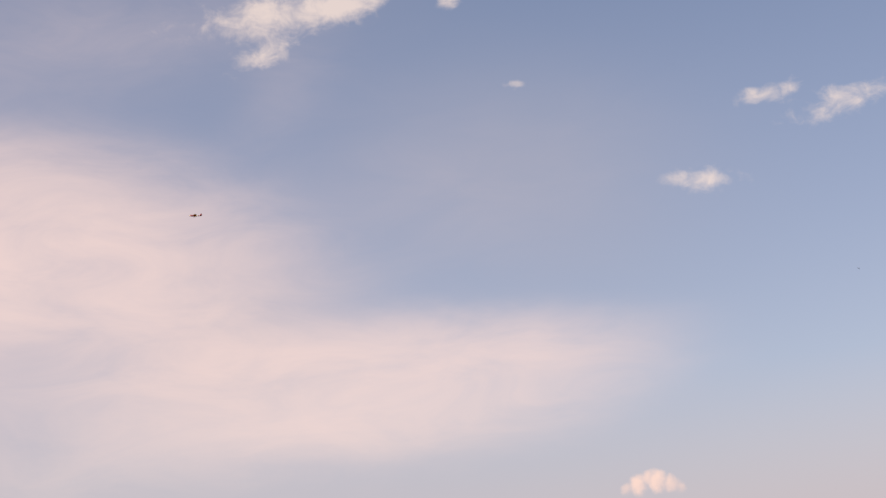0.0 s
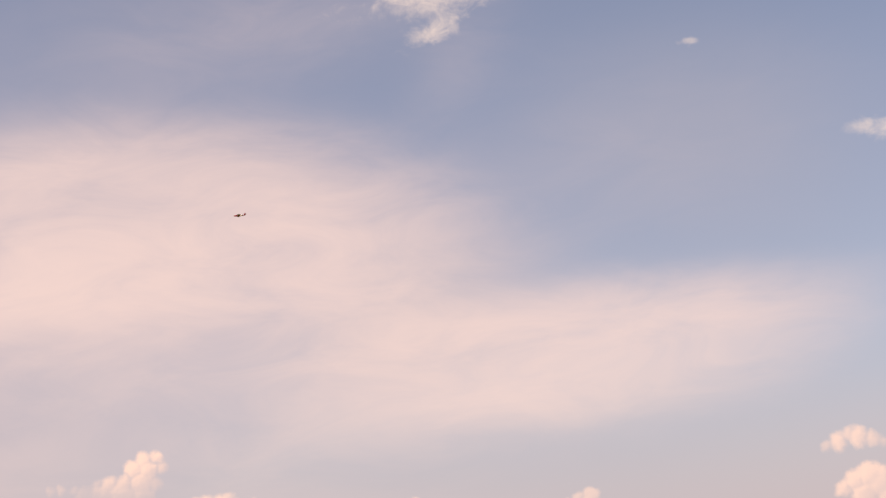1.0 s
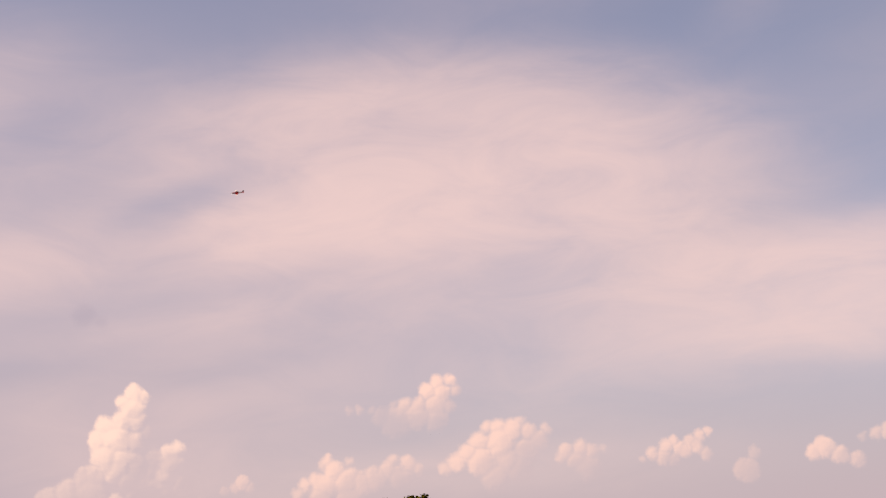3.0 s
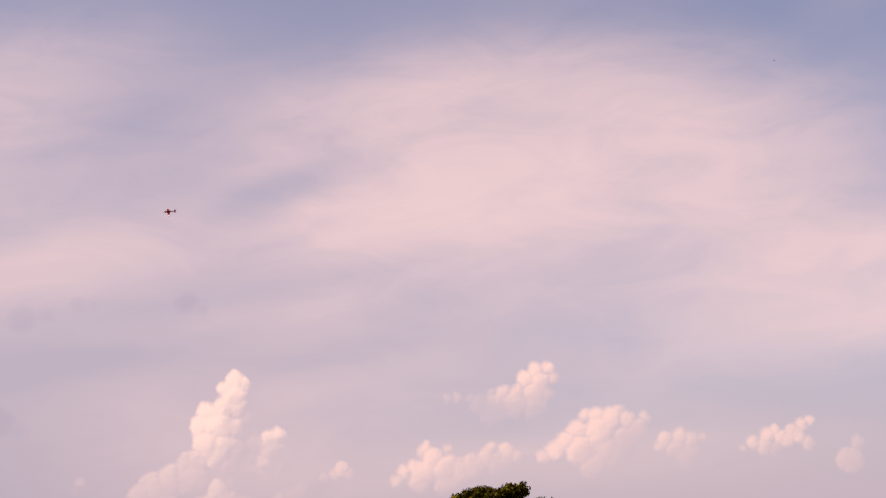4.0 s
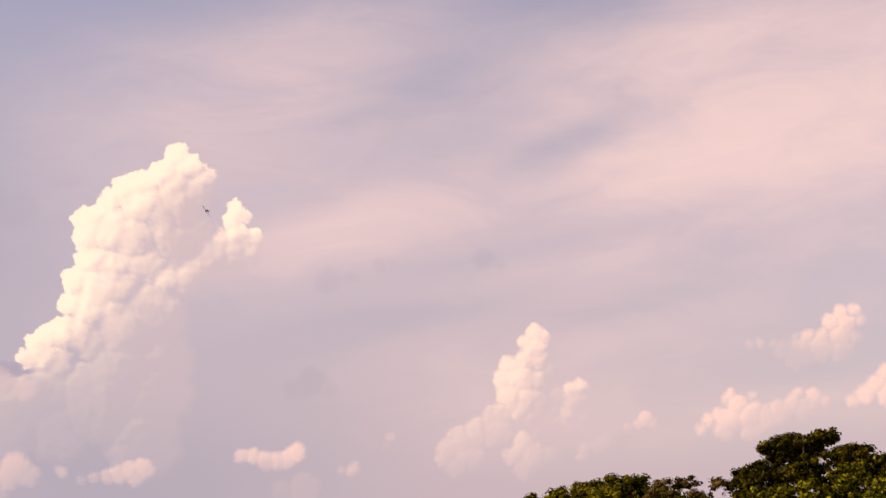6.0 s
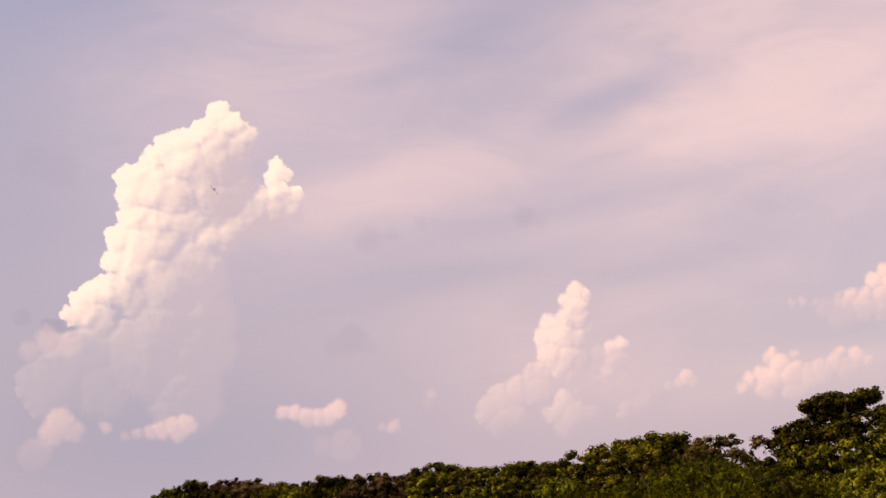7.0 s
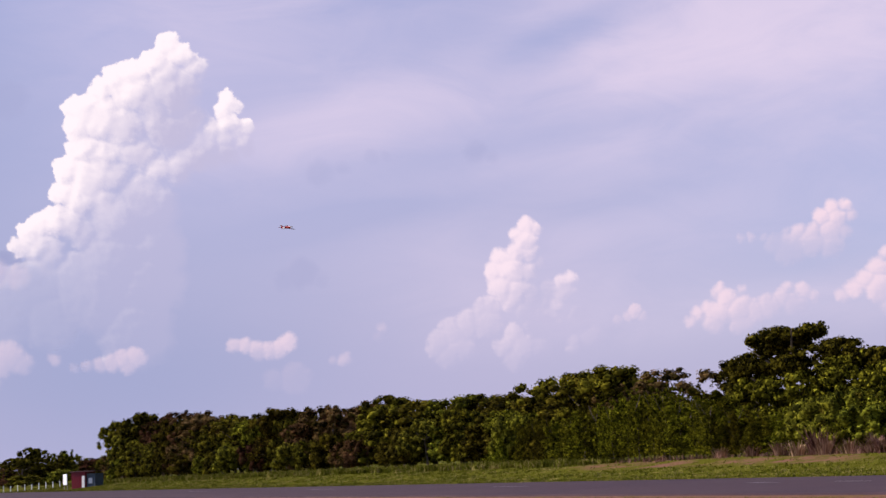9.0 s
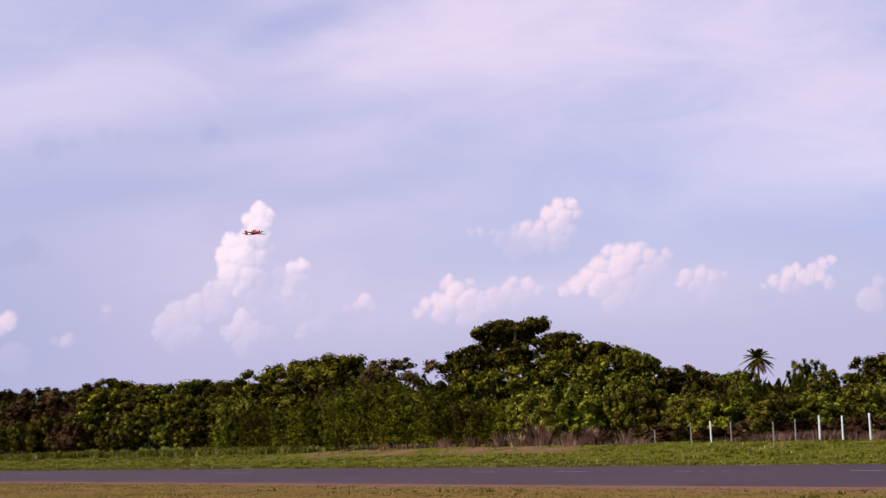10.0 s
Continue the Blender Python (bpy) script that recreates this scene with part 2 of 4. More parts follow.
PLANE_WHITE = paint_material("glossy_white_film", (0.8, 0.78, 0.78), 0.3, 0.06)
PLANE_DARK = paint_material("black_plastic", (0.012, 0.012, 0.014), 0.35, 0.2)


# ---- mesh helpers ----


def mesh_of(name, bm, mat):
    me = bpy.data.meshes.new(name)
    bm.to_mesh(me)
    bm.free()
    me.materials.append(mat)
    return me


def thing(name, label, category, m=None, group="", kind=""):
    ob = new(name)
    ob.empty_display_size = 0.2
    if m is not None:
        ob.matrix_basis = m
    return tagged(ob, label, category, group, kind)


def part(name, bm, mat, parent, label="", smooth=False):
    me = mesh_of(name, bm, mat)
    if smooth:
        me.shade_smooth()
    ob = new(name, me)
    ob.parent = parent
    return tagged(ob, label) if label else ob


def part_mesh(name, me, parent, label=""):
    ob = new(name, me)
    ob.parent = parent
    return tagged(ob, label) if label else ob


def box(bm, x0, y0, z0, x1, y1, z1, bevel=0.0):
    r = bmesh.ops.create_cube(bm, size=1.0)
    vs = r["verts"]
    bmesh.ops.scale(bm, vec=(x1 - x0, y1 - y0, z1 - z0), verts=vs)
    bmesh.ops.translate(bm, vec=((x0 + x1) / 2, (y0 + y1) / 2, (z0 + z1) / 2), verts=vs)
    if bevel:
        es = list({e for v in vs for e in v.link_edges})
        bmesh.ops.bevel(bm, geom=es, offset=bevel, segments=2, affect="EDGES", profile=0.5)


def loft(bm, rings, close=True):
    """Skin a row of closed rings of points."""
    made = [[bm.verts.new(p) for p in ring] for ring in rings]
    n = len(made[0])
    for a, b in zip(made, made[1:]):
        for i in range(n):
            bm.faces.new((a[i], a[(i + 1) % n], b[(i + 1) % n], b[i]))
    if close:
        bm.faces.new(made[0][::-1])
        bm.faces.new(made[-1])
    bmesh.ops.recalc_face_normals(bm, faces=bm.faces)


def tube(bm, path, radii, sides=7):
    rings = []
    for i, p in enumerate(path):
        a, b = Vector(path[max(i - 1, 0)]), Vector(path[min(i + 1, len(path) - 1)])
        way = (b - a).normalized()
        u = way.orthogonal().normalized()
        w = way.cross(u)
        rings.append([Vector(p) + (u * math.cos(t) + w * math.sin(t)) * radii[i]
                      for t in (2 * math.pi * j / sides for j in range(sides))])
    base = len(bm.verts)
    made = [[bm.verts.new(p) for p in ring] for ring in rings]
    for a, b in zip(made, made[1:]):
        for i in range(sides):
            bm.faces.new((a[i], a[(i + 1) % sides], b[(i + 1) % sides], b[i]))
    bm.faces.new(made[0][::-1])
    bm.faces.new(made[-1])
    return base


# ---- the ground plan: s along the runway, n across it ----
DIR, NOR = (-0.629, 0.777), (0.777, 0.629)


def plan(s, n):
    return DIR[0] * s + NOR[0] * n, DIR[1] * s + NOR[1] * n


def step(a, b, x):
    t = min(1.0, max(0.0, (x - a) / (b - a)))
    return t * t * (3 - 2 * t)


def height(s, n):
    """The verge climbs a low bank to the hedge; small bumps all over."""
    bank = 0.75 * step(49.0, 59.5, n) * step(300.0, 205.0, s)
    bump = 0.05 * noise.noise((s * 0.15, n * 0.3, 0.0)) * step(30.5, 27.0, n) + 0.10 * noise.noise((s * 0.12, n * 0.35, 4.0)) * step(46.0, 52.0, n)
    return bank + bump - 0.03


def make_ground():
    ss = [-3500, -2000, -1000, -400, -150, -60] + list(range(-40, 300, 2)) + [320, 360, 450, 700, 1200, 2200, 3800]
    ns = [-3500, -1500, -600, -200, -80, -40, -20, 0, 10] + list(range(15, 90, 1)) + [95, 110, 150, 250, 500, 1200, 3800]
    verts = []
    for s in ss:
        for n in ns:
            x, y = plan(s, n)
            verts.append((x, y, height(s, n) if abs(s) < 400 and -30 < n < 200 else 0.0))
    w = len(ns)
    faces = [(i * w + j, i * w + j + 1, (i + 1) * w + j + 1, (i + 1) * w + j) for i in range(len(ss) - 1) for j in range(w - 1)]
    me = bpy.data.meshes.new("ground")
    me.from_pydata(verts, [], faces)
    me.materials.append(GROUND)
    me.shade_smooth()
    tagged(new("ground", me), "green and straw-coloured mown airfield grass with bare earth", "ground", kind="structure")


def make_runway():
    bm = bmesh.new()
    rows = list(range(-160, 420, 4))
    left, right = 31.3, 44.9
    tops = []
    for s in rows:
        a = left + 0.18 * noise.noise((s * 0.21, 1.0, 0.0))
        b = right + 0.18 * noise.noise((s * 0.19, 7.0, 0.0))
        ring = []
        for n, z in ((a - 0.25, -0.12), (a, 0.035), ((a + b) / 2, 0.09), (b, 0.035), (b + 0.25, -0.12)):
            x, y = plan(s, n)
            ring.append(bm.verts.new((x, y, z)))
        tops.append(ring)
    for p, q in zip(tops, tops[1:]):
        for j in range(4):
            bm.faces.new((p[j], p[j + 1], q[j + 1], q[j]))
    bmesh.ops.recalc_face_normals(bm, faces=bm.faces)
    ob = new("runway", mesh_of("runway", bm, ASPHALT))
    tagged(ob, "worn purplish-grey asphalt runway with faded white dashes", "runway", kind="structure")
    for s0, s1 in ((26.9, 28.1), (32.8, 33.0), (33.8, 34.0), (34.4, 35.1), (39.4, 41.2), (44.2, 45.9), (62.0, 65.0), (84.0, 88.0), (106.0, 110.0)):
        bm = bmesh.new()
        vs = []
        for s, n in ((s0, 37.95), (s1, 37.95), (s1, 38.12), (s0, 38.12)):
            x, y = plan(s, n)
            vs.append(bm.verts.new((x, y, 0.098)))
        bm.faces.new(vs)
        bmesh.ops.recalc_face_normals(bm, faces=bm.faces)
        part("dash", bm, WHITE_PAINT, ob)


make_ground()
make_runway()

# ---- plants ----


def leaf_mesh(name, clumps, per_clump, size, mat, seed, up=0.25, flat=1.0, core=True, narrow=0.6):
    """A crown: clumps (x, y, z, r) covered with small separate leaves; their hearts are filled by inner foliage."""
    rng = np.random.default_rng(seed)
    c = np.array(clumps, dtype=float)
    k = len(c)
    m = k * per_clump
    d = rng.normal(size=(m, 3))
    d[:, 2] += up
    d /= np.linalg.norm(d, axis=1)[:, None]
    cen = np.repeat(c[:, :3], per_clump, axis=0)
    rad = np.repeat(c[:, 3], per_clump)
    pos = cen + d * (rad * rng.uniform(0.78, 1.08, m))[:, None] * np.array([1, 1, flat])
    nor = d + rng.normal(size=(m, 3)) * 0.38
    nor /= np.linalg.norm(nor, axis=1)[:, None]
    t = np.cross(nor, rng.normal(size=(m, 3)))
    t /= np.linalg.norm(t, axis=1)[:, None] + 1e-9
    b = np.cross(nor, t)
    ln = size * rng.uniform(0.6, 1.35, m)[:, None]
    v = np.stack([pos - t * ln * 0.5, pos + b * ln * narrow * 0.5 + nor * ln * 0.08, pos + t * ln * 0.5, pos - b * ln * narrow * 0.5 + nor * ln * 0.08], 1).reshape(-1, 3)
    faces = np.arange(m * 4).reshape(m, 4)
    vl, fl = v.tolist(), faces.tolist()
    if core:
        bm = bmesh.new()
        bmesh.ops.create_icosphere(bm, subdivisions=1, radius=1.0)
        base = [tuple(q.co) for q in bm.verts]
        tri = [[q.index for q in f.verts] for f in bm.faces]
        bm.free()
        for x, y, z, r in c:
            o = len(vl)
            for p in base:
                g = r * rng.uniform(0.55, 0.8)
                vl.append([x + p[0] * g, y + p[1] * g, z + p[2] * g * flat])
            fl += [[o + i for i in f] for f in tri]
    me = bpy.data.meshes.new(name)
    me.from_pydata(vl, [], fl)
    me.materials.append(mat)
    return me


def dome_clumps(seed, w, h, low, count, r0, r1, lumps=4):
    """Clumps over an uneven dome of that width and height, from low above the ground."""
    rng = random.Random(seed)
    heads = [(rng.uniform(-0.28, 0.28) * w, rng.uniform(-0.28, 0.28) * w, rng.uniform(0.55, 0.78) * h, rng.uniform(0.24, 0.34) * w) for _ in range(lumps)]
    heads += [(math.cos(q) * 0.36 * w, math.sin(q) * 0.36 * w, rng.uniform(0.2, 0.5) * h, rng.uniform(0.16, 0.26) * w) for q in (rng.uniform(0, 6.28) for _ in range(lumps))]
    heads.append((0, 0, 0.5 * h, 0.42 * w))
    heads.append((0, 0, low + 0.25 * h, 0.44 * w))
    out = []
    while len(out) < count:
        hx, hy, hz, hr = rng.choice(heads)
        a, e = rng.uniform(0, 2 * math.pi), math.asin(rng.uniform(-0.55, 1.0))
        r = rng.uniform(r0, r1)
        x, y, z = hx + hr * math.cos(e) * math.cos(a), hy + hr * math.cos(e) * math.sin(a), hz + min(hr * 0.95, h - r - hz) * math.sin(e)
        if z < low or z + r > h * 1.02:
            continue
        out.append((x, y, z, r))
    return out


def trunk_bm(seed, h, r, spread, limbs=4, lean=0.05):
    rng = random.Random(seed)
    bm = bmesh.new()
    path = [(0, 0, -0.15)]
    for i in range(1, 5):
        path.append((rng.uniform(-lean, lean) * h * i / 3, rng.uniform(-lean, lean) * h * i / 3, h * i / 4))
    tube(bm, path, [r * 1.3, r, r * 0.85, r * 0.65, r * 0.35])
    for _ in range(limbs):
        i = rng.randint(1, 3)
        p = Vector(path[i])
        a = rng.uniform(0, 2 * math.pi)
        q = p + Vector((math.cos(a) * spread, math.sin(a) * spread, h * rng.uniform(0.18, 0.35)))
        mid = (p + q) / 2 + Vector((0, 0, -0.1 * spread))
        tube(bm, [p, mid, q], [r * 0.5, r * 0.35, r * 0.12], 6)
    return bm


def feather_clumps(seed, w, h, count):
    """Tall thin sprays: many small clumps strung along upright stems."""
    rng = random.Random(seed)
    out = []
    stems = []
    for _ in range(9):
        a, q = rng.uniform(0, 6.28), rng.uniform(0.05, 0.42) * w
        stems.append((math.cos(a) * q, math.sin(a) * q, h * rng.uniform(0.7, 1.0), rng.uniform(-0.1, 0.1), rng.uniform(-0.1, 0.1)))
    for _ in range(count):
        x, y, top, lx, ly = rng.choice(stems)
        f = rng.uniform(0.08, 1.0) ** 0.8
        g = (1.0 - f) * 0.16 * w + 0.08
        out.append((x + lx * top * f + rng.gauss(0, g), y + ly * top * f + rng.gauss(0, g), top * f - 0.1, rng.uniform(0.10, 0.32) * (1.25 - f * 0.75)))
    return out


PATTERN = {}


def pattern_tree(key, name, clumps, per, size, mat, trunk, label, category, group, **kw):
    """The first of a kind; the others are its copies."""
    ob = thing(name, label, category, group=group)
    part("trunk", trunk, BARK, ob)
    part_mesh("crown", leaf_mesh(name + "_crown", clumps, per, size, mat, len(PATTERN) + 3, **kw), ob)
    PATTERN[key] = [ob, False]
    return ob


def plant(key, s, n, turn, sx, sz, label="", lift=0.0):
    """Set a plant of that kind on the ground."""
    ob, used = PATTERN[key]
    x, y = plan(s, n)
    m = pose(x, y, height(s, n) + lift, 0, 0, turn)
    if used:
        ob = copy_thing(ob, m)
    else:
        ob.matrix_basis = m
        PATTERN[key][1] = True
    ob.scale = (sx, sx, sz)
    if label:
        ob["label"] = label
    return ob


# heights of the hedge's top along the runway (s, metres above the field)
SKYLINE = [(40, 5.4), (44.7, 5.0), (47, 4.0), (50, 3.6), (60, 4.6), (62.3, 5.6), (80.7, 5.6), (84.4, 5.8), (90.3, 8.0), (96.2, 7.8),
           (101, 7.4), (105.8, 6.7), (109, 6.7), (115.8, 6.6), (120.4, 7.4), (126.6, 7.4), (134, 7.2), (146.2, 8.0), (153.9, 7.7),
           (165.8, 6.9), (171.3, 7.7), (192.1, 8.8), (205.5, 9.3), (217, 9.6)]


def skyline(s):
    for (a, p), (b, q) in zip(SKYLINE, SKYLINE[1:]):
        if a <= s <= b:
            return p + (q - p) * (s - a) / (b - a)
    return SKYLINE[-1][1]


FEATHER_TOPS = [(66, 3.0), (70.7, 3.8), (74, 4.3), (78.5, 5.2), (82.2, 5.8), (86, 5.6), (89, 4.8), (92, 4.6), (96.2, 4.2), (104, 3.2)]


def make_hedge():
    tints = {"dark": LEAF_DARK, "olive": LEAF_OLIVE, "rust": LEAF_RUST, "bright": LEAF_BRIGHT}
    words = {"dark": "dark green", "olive": "olive green", "rust": "reddish-brown and green", "bright": "light yellow-green"}
    for i, (tint, mat) in enumerate(tints.items()):
        for v in range(2):
            w, h = 5.6, 7.0
            pattern_tree((tint, v), "broadleaf_tree", dome_clumps(20 + i * 5 + v, w, h, 0.3, 235, 0.24, 0.52, 6), 40, 0.19, mat,
                         trunk_bm(i * 3 + v, 5.0, 0.14, 1.6), "dense rounded tree with %s leaves in the hedge" % words[tint],
                         "tree", "trees of the hedge")
        pattern_tree((tint, "bush"), "bush", dome_clumps(60 + i, 3.4, 3.2, 0.15, 80, 0.22, 0.44, 3), 44, 0.16, mat,
                     trunk_bm(40 + i, 2.0, 0.06, 0.8), "low leafy bush with %s leaves at the hedge's foot" % words[tint], "bush", "bushes of the hedge")
    for v in range(2):
        pattern_tree(("feather", v), "feathery_shrub", feather_clumps(90 + v, 3.4, 5.2, 330), 20, 0.2, LEAF_FEATHER,
                     trunk_bm(70 + v, 4.4, 0.06, 0.7), "tall feathery green shrub with upright sprays", "shrub", "feathery shrubs", core=False, narrow=0.32)
    for v in range(2):
        pattern_tree(("sapling", v), "sapling", feather_clumps(110 + v, 3.2, 4.0, 220), 22, 0.22, LEAF_BRIGHT,
                     trunk_bm(80 + v, 3.2, 0.05, 0.6), "slender light green sapling in the scrub", "shrub", "saplings", core=False, narrow=0.5)
    rng = random.Random(5)
    # the trees that make the skyline
    s = 88.5
    while s < 213:
        top = skyline(s)
        if 118 < s < 200:
            tint = rng.choice(["rust", "dark", "rust", "olive"])
        elif 104 < s < 113 or 168 < s < 198:
            tint = "bright" if rng.random() < 0.6 else "olive"
        elif 86 < s < 104:
            tint = rng.choice(["rust", "olive", "rust", "dark"])
        else:
            tint = rng.choice(["dark", "olive", "dark"])
        n = rng.uniform(63.6, 67.0)
        plant((tint, rng.randint(0, 1)), s, n, rng.uniform(0, 360), rng.uniform(1.15, 1.6), (top * 1.05 - height(s, n)) / 7.0 * rng.uniform(0.9, 1.05))
        s += rng.uniform(3.4, 5.6)
    # the wood goes on behind the tall tree
    s = 62.5
    while s < 86:
        plant((rng.choice(["olive", "dark"]), rng.randint(0, 1)), s, rng.uniform(68.0, 70.0), rng.uniform(0, 360), rng.uniform(0.8, 1.0), rng.uniform(0.56, 0.66))
        s += rng.uniform(2.6, 3.6)
    # bushes and half-grown trees before them
    s = 101.0
    while s < 213:
        tint = rng.choice(["dark", "olive", "rust", "dark", "bright"] if s > 118 else ["olive", "dark", "bright"])
        n = rng.uniform(60.4, 62.8)
        if rng.random() < 0.4:
            plant((tint, rng.randint(0, 1)), s, n + 1.0, rng.uniform(0, 360), rng.uniform(0.65, 1.0), skyline(s) / 7.0 * rng.uniform(0.55, 0.85))
        else:
            plant((tint, "bush"), s, n, rng.uniform(0, 360), rng.uniform(0.9, 1.25), rng.uniform(0.8, 1.3))
        s += rng.uniform(1.7, 3.3)
    # feathery shrubs where the hedge is nearest to the earth strip
    s = 67.0
    while s < 103:
        for n0 in (60.6, 62.2):
            n = n0 + rng.uniform(-0.5, 0.6)
            top = next(p + (q - p) * (s - a) / (b - a) for (a, p), (b, q) in zip(FEATHER_TOPS, FEATHER_TOPS[1:]) if a <= s <= b)
            plant(("feather", rng.randint(0, 1)), s, n, rng.uniform(0, 360), rng.uniform(0.7, 1.0), rng.uniform(0.8, 1.06) * (top - 0.7) / 5.0)
        s += rng.uniform(0.9, 1.5)
    # lower scrub towards the fence
    s = 36.0
    while s < 68:
        n = rng.uniform(60.5, 64.5)
        tint = rng.choice(["bright", "bright", "olive", "bright"])
        plant((tint, "bush"), s, n, rng.uniform(0, 360), rng.uniform(0.8, 1.1), rng.uniform(0.55, 0.9) if s < 58 else rng.uniform(0.8, 1.2))
        if rng.random() < 0.6:
            plant(("sapling", rng.randint(0, 1)), s + 0.7, n + 1.0, rng.uniform(0, 360), 1.0, rng.uniform(0.65, 0.95))
        s += rng.uniform(0.9, 1.5)
    # withered brown undergrowth behind the posts
    s = 37.0
    while s < 64:
        plant(("rust", "bush"), s, rng.uniform(59.3, 60.4), rng.uniform(0, 360), rng.uniform(0.4, 0.65), rng.uniform(0.2, 0.34),
              "low withered reddish-brown bush behind the fence posts")
        s += rng.uniform(1.3, 3.2)


def make_great_tree():
    """The tall tree that stands out over the hedge: stacked, spreading layers of foliage."""
    rng = random.Random(77)
    clumps, low = [], []
    # layers: along, across, height of middle, half width, half height
    for a, b, z, r, hh, cnt in ((0.5, 0.0, 7.25, 2.5, 0.5, 104), (2.6, 0.0, 7.3, 0.9, 0.35, 22), (-2.4, 0.0, 7.5, 0.9, 0.3, 24), (4.9, 0.2, 5.8, 1.1, 0.5, 26),
                                (5.9, 0.0, 5.3, 0.8, 0.35, 15), (4.2, 0.6, 4.6, 1.3, 0.6, 32), (1.5, 0.0, 5.8, 2.6, 0.8, 90), (-1.5, 0.0, 5.6, 2.4, 0.9, 80),
                                (-4.4, -0.3, 6.15, 1.5, 0.6, 60), (-7.0, -0.3, 5.35, 1.7, 0.6, 62), (-9.4, -0.5, 4.85, 1.5, 0.55, 50), (-11.1, -0.6, 4.5, 0.75, 0.35, 18),
                                (-5.6, 0.3, 4.7, 2.2, 0.9, 80), (-8.6, 0.2, 4.1, 2.0, 0.9, 70), (-10.7, 0.0, 3.5, 1.2, 0.9, 44), (3.2, 0.0, 5.6, 1.4, 1.0, 50), (-6.0, 1.3, 3.9, 2.4, 1.0, 80), (-9.0, 1.0, 2.8, 2.4, 1.3, 80), (-2.0, 1.4, 3.9, 2.6, 1.0, 80), (1.2, 1.4, 3.7, 2.4, 1.2, 80),
                                (4.0, 1.4, 3.2, 2.2, 1.2, 70), (-4.5, 1.8, 2.0, 2.8, 1.1, 80), (0.0, 1.8, 1.8, 2.8, 1.0, 70)):
        for _ in range(cnt):
            t, e = rng.uniform(0, 6.28), rng.uniform(-1, 1)
            q = math.sqrt(1 - e * e) * rng.uniform(0.6, 1.15)
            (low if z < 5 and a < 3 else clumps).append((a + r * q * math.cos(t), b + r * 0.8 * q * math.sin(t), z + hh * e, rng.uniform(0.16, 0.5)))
    ob = thing("spreading_tree", "tall spreading tree with layered dark green foliage over the hedge", "tree")
    x, y = plan(73.5, 65.0)
    # its own x axis runs away along the runway
    ob.matrix_basis = pose(x, y, height(73.5, 65.0), 0, 0, math.degrees(math.atan2(DIR[1], DIR[0])))
    bm = trunk_bm(7, 7.0, 0.26, 2.6, 8)
    part("trunk", bm, BARK, ob)
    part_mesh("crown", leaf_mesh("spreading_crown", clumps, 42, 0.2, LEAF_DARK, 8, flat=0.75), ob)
    # lower leaves take the lighter olive: sunlight on them put into the colour
    part_mesh("skirt", leaf_mesh("spreading_skirt", low, 40, 0.22, LEAF_OLIVE, 9, flat=0.75), ob, "yellow-green lower foliage, coloured lighter as if sunlit")


make_hedge()
plant(("dark", 0), 214.3, 64.4, 40, 0.95, 1.2)
make_great_tree()


def make_grass(name, label, count, s_range, n_range, tall, wide, mat, seed, keep=None):
    """Loose tufts of grass over a stretch of the field."""
    rng = np.random.default_rng(seed)
    s = rng.uniform(*s_range, count)
    n = rng.uniform(*n_range, count)
    vl, fl = [], []
    for a, b in zip(s, n):
        dense = noise.noise((a * 0.12, b * 0.2, seed))
        if keep and not keep(a, b, dense, rng.random()):
            continue
        x, y = plan(a, b)
        z = height(a, b)
        h = tall * rng.uniform(0.5, 1.2) * (1 + 0.5 * dense)
        for _ in range(4):
            q, lean = rng.uniform(0, 6.28), rng.uniform(0.1, 0.7) * h
            px, py = x + rng.normal(0, 0.07), y + rng.normal(0, 0.07)
            dx, dy = math.cos(q), math.sin(q)
            o = len(vl)
            vl += [(px - dy * wide, py + dx * wide, z - 0.02), (px + dy * wide, py - dx * wide, z - 0.02), (px + dx * lean, py + dy * lean, z + h)]
            fl.append((o, o + 1, o + 2))
    me = bpy.data.meshes.new(name)
    me.from_pydata(vl, [], fl)
    me.materials.append(mat)
    tagged(new(name, me), label, "grass", kind="stuff")


def make_fields():
    make_grass("verge_grass", "green grass on the bank beyond the runway", 36000, (25, 225), (45.6, 60.5), 0.08, 0.04, GRASS, 2,
               lambda a, b, d, q: not (54.6 < b < 60 and 58 < a < 86 and q < 0.9))
    make_grass("tall_grass", "tall pale green grass along the hedge's foot", 9000, (86, 218), (57.0, 61.0), 0.42, 0.05, GRASS, 3)
    make_grass("field_grass", "short straw-coloured grass on the near field", 16000, (8, 110), (20.5, 30.2), 0.028, 0.03, GRASS_DRY, 4)
    make_grass("weeds", "green weeds in the straw-coloured near field", 1000, (8, 110), (20.5, 30.5), 0.07, 0.05, GRASS, 5, lambda a, b, d, q: d > 0.3)
    make_grass("dry_grass", "dry pinkish grass at the foot of the scrub", 7000, (36, 84), (58.4, 60.8), 0.34, 0.025, DRY_STALK, 6,
               lambda a, b, d, q: q < 0.06 if a > 62 else q < 0.25 + d)


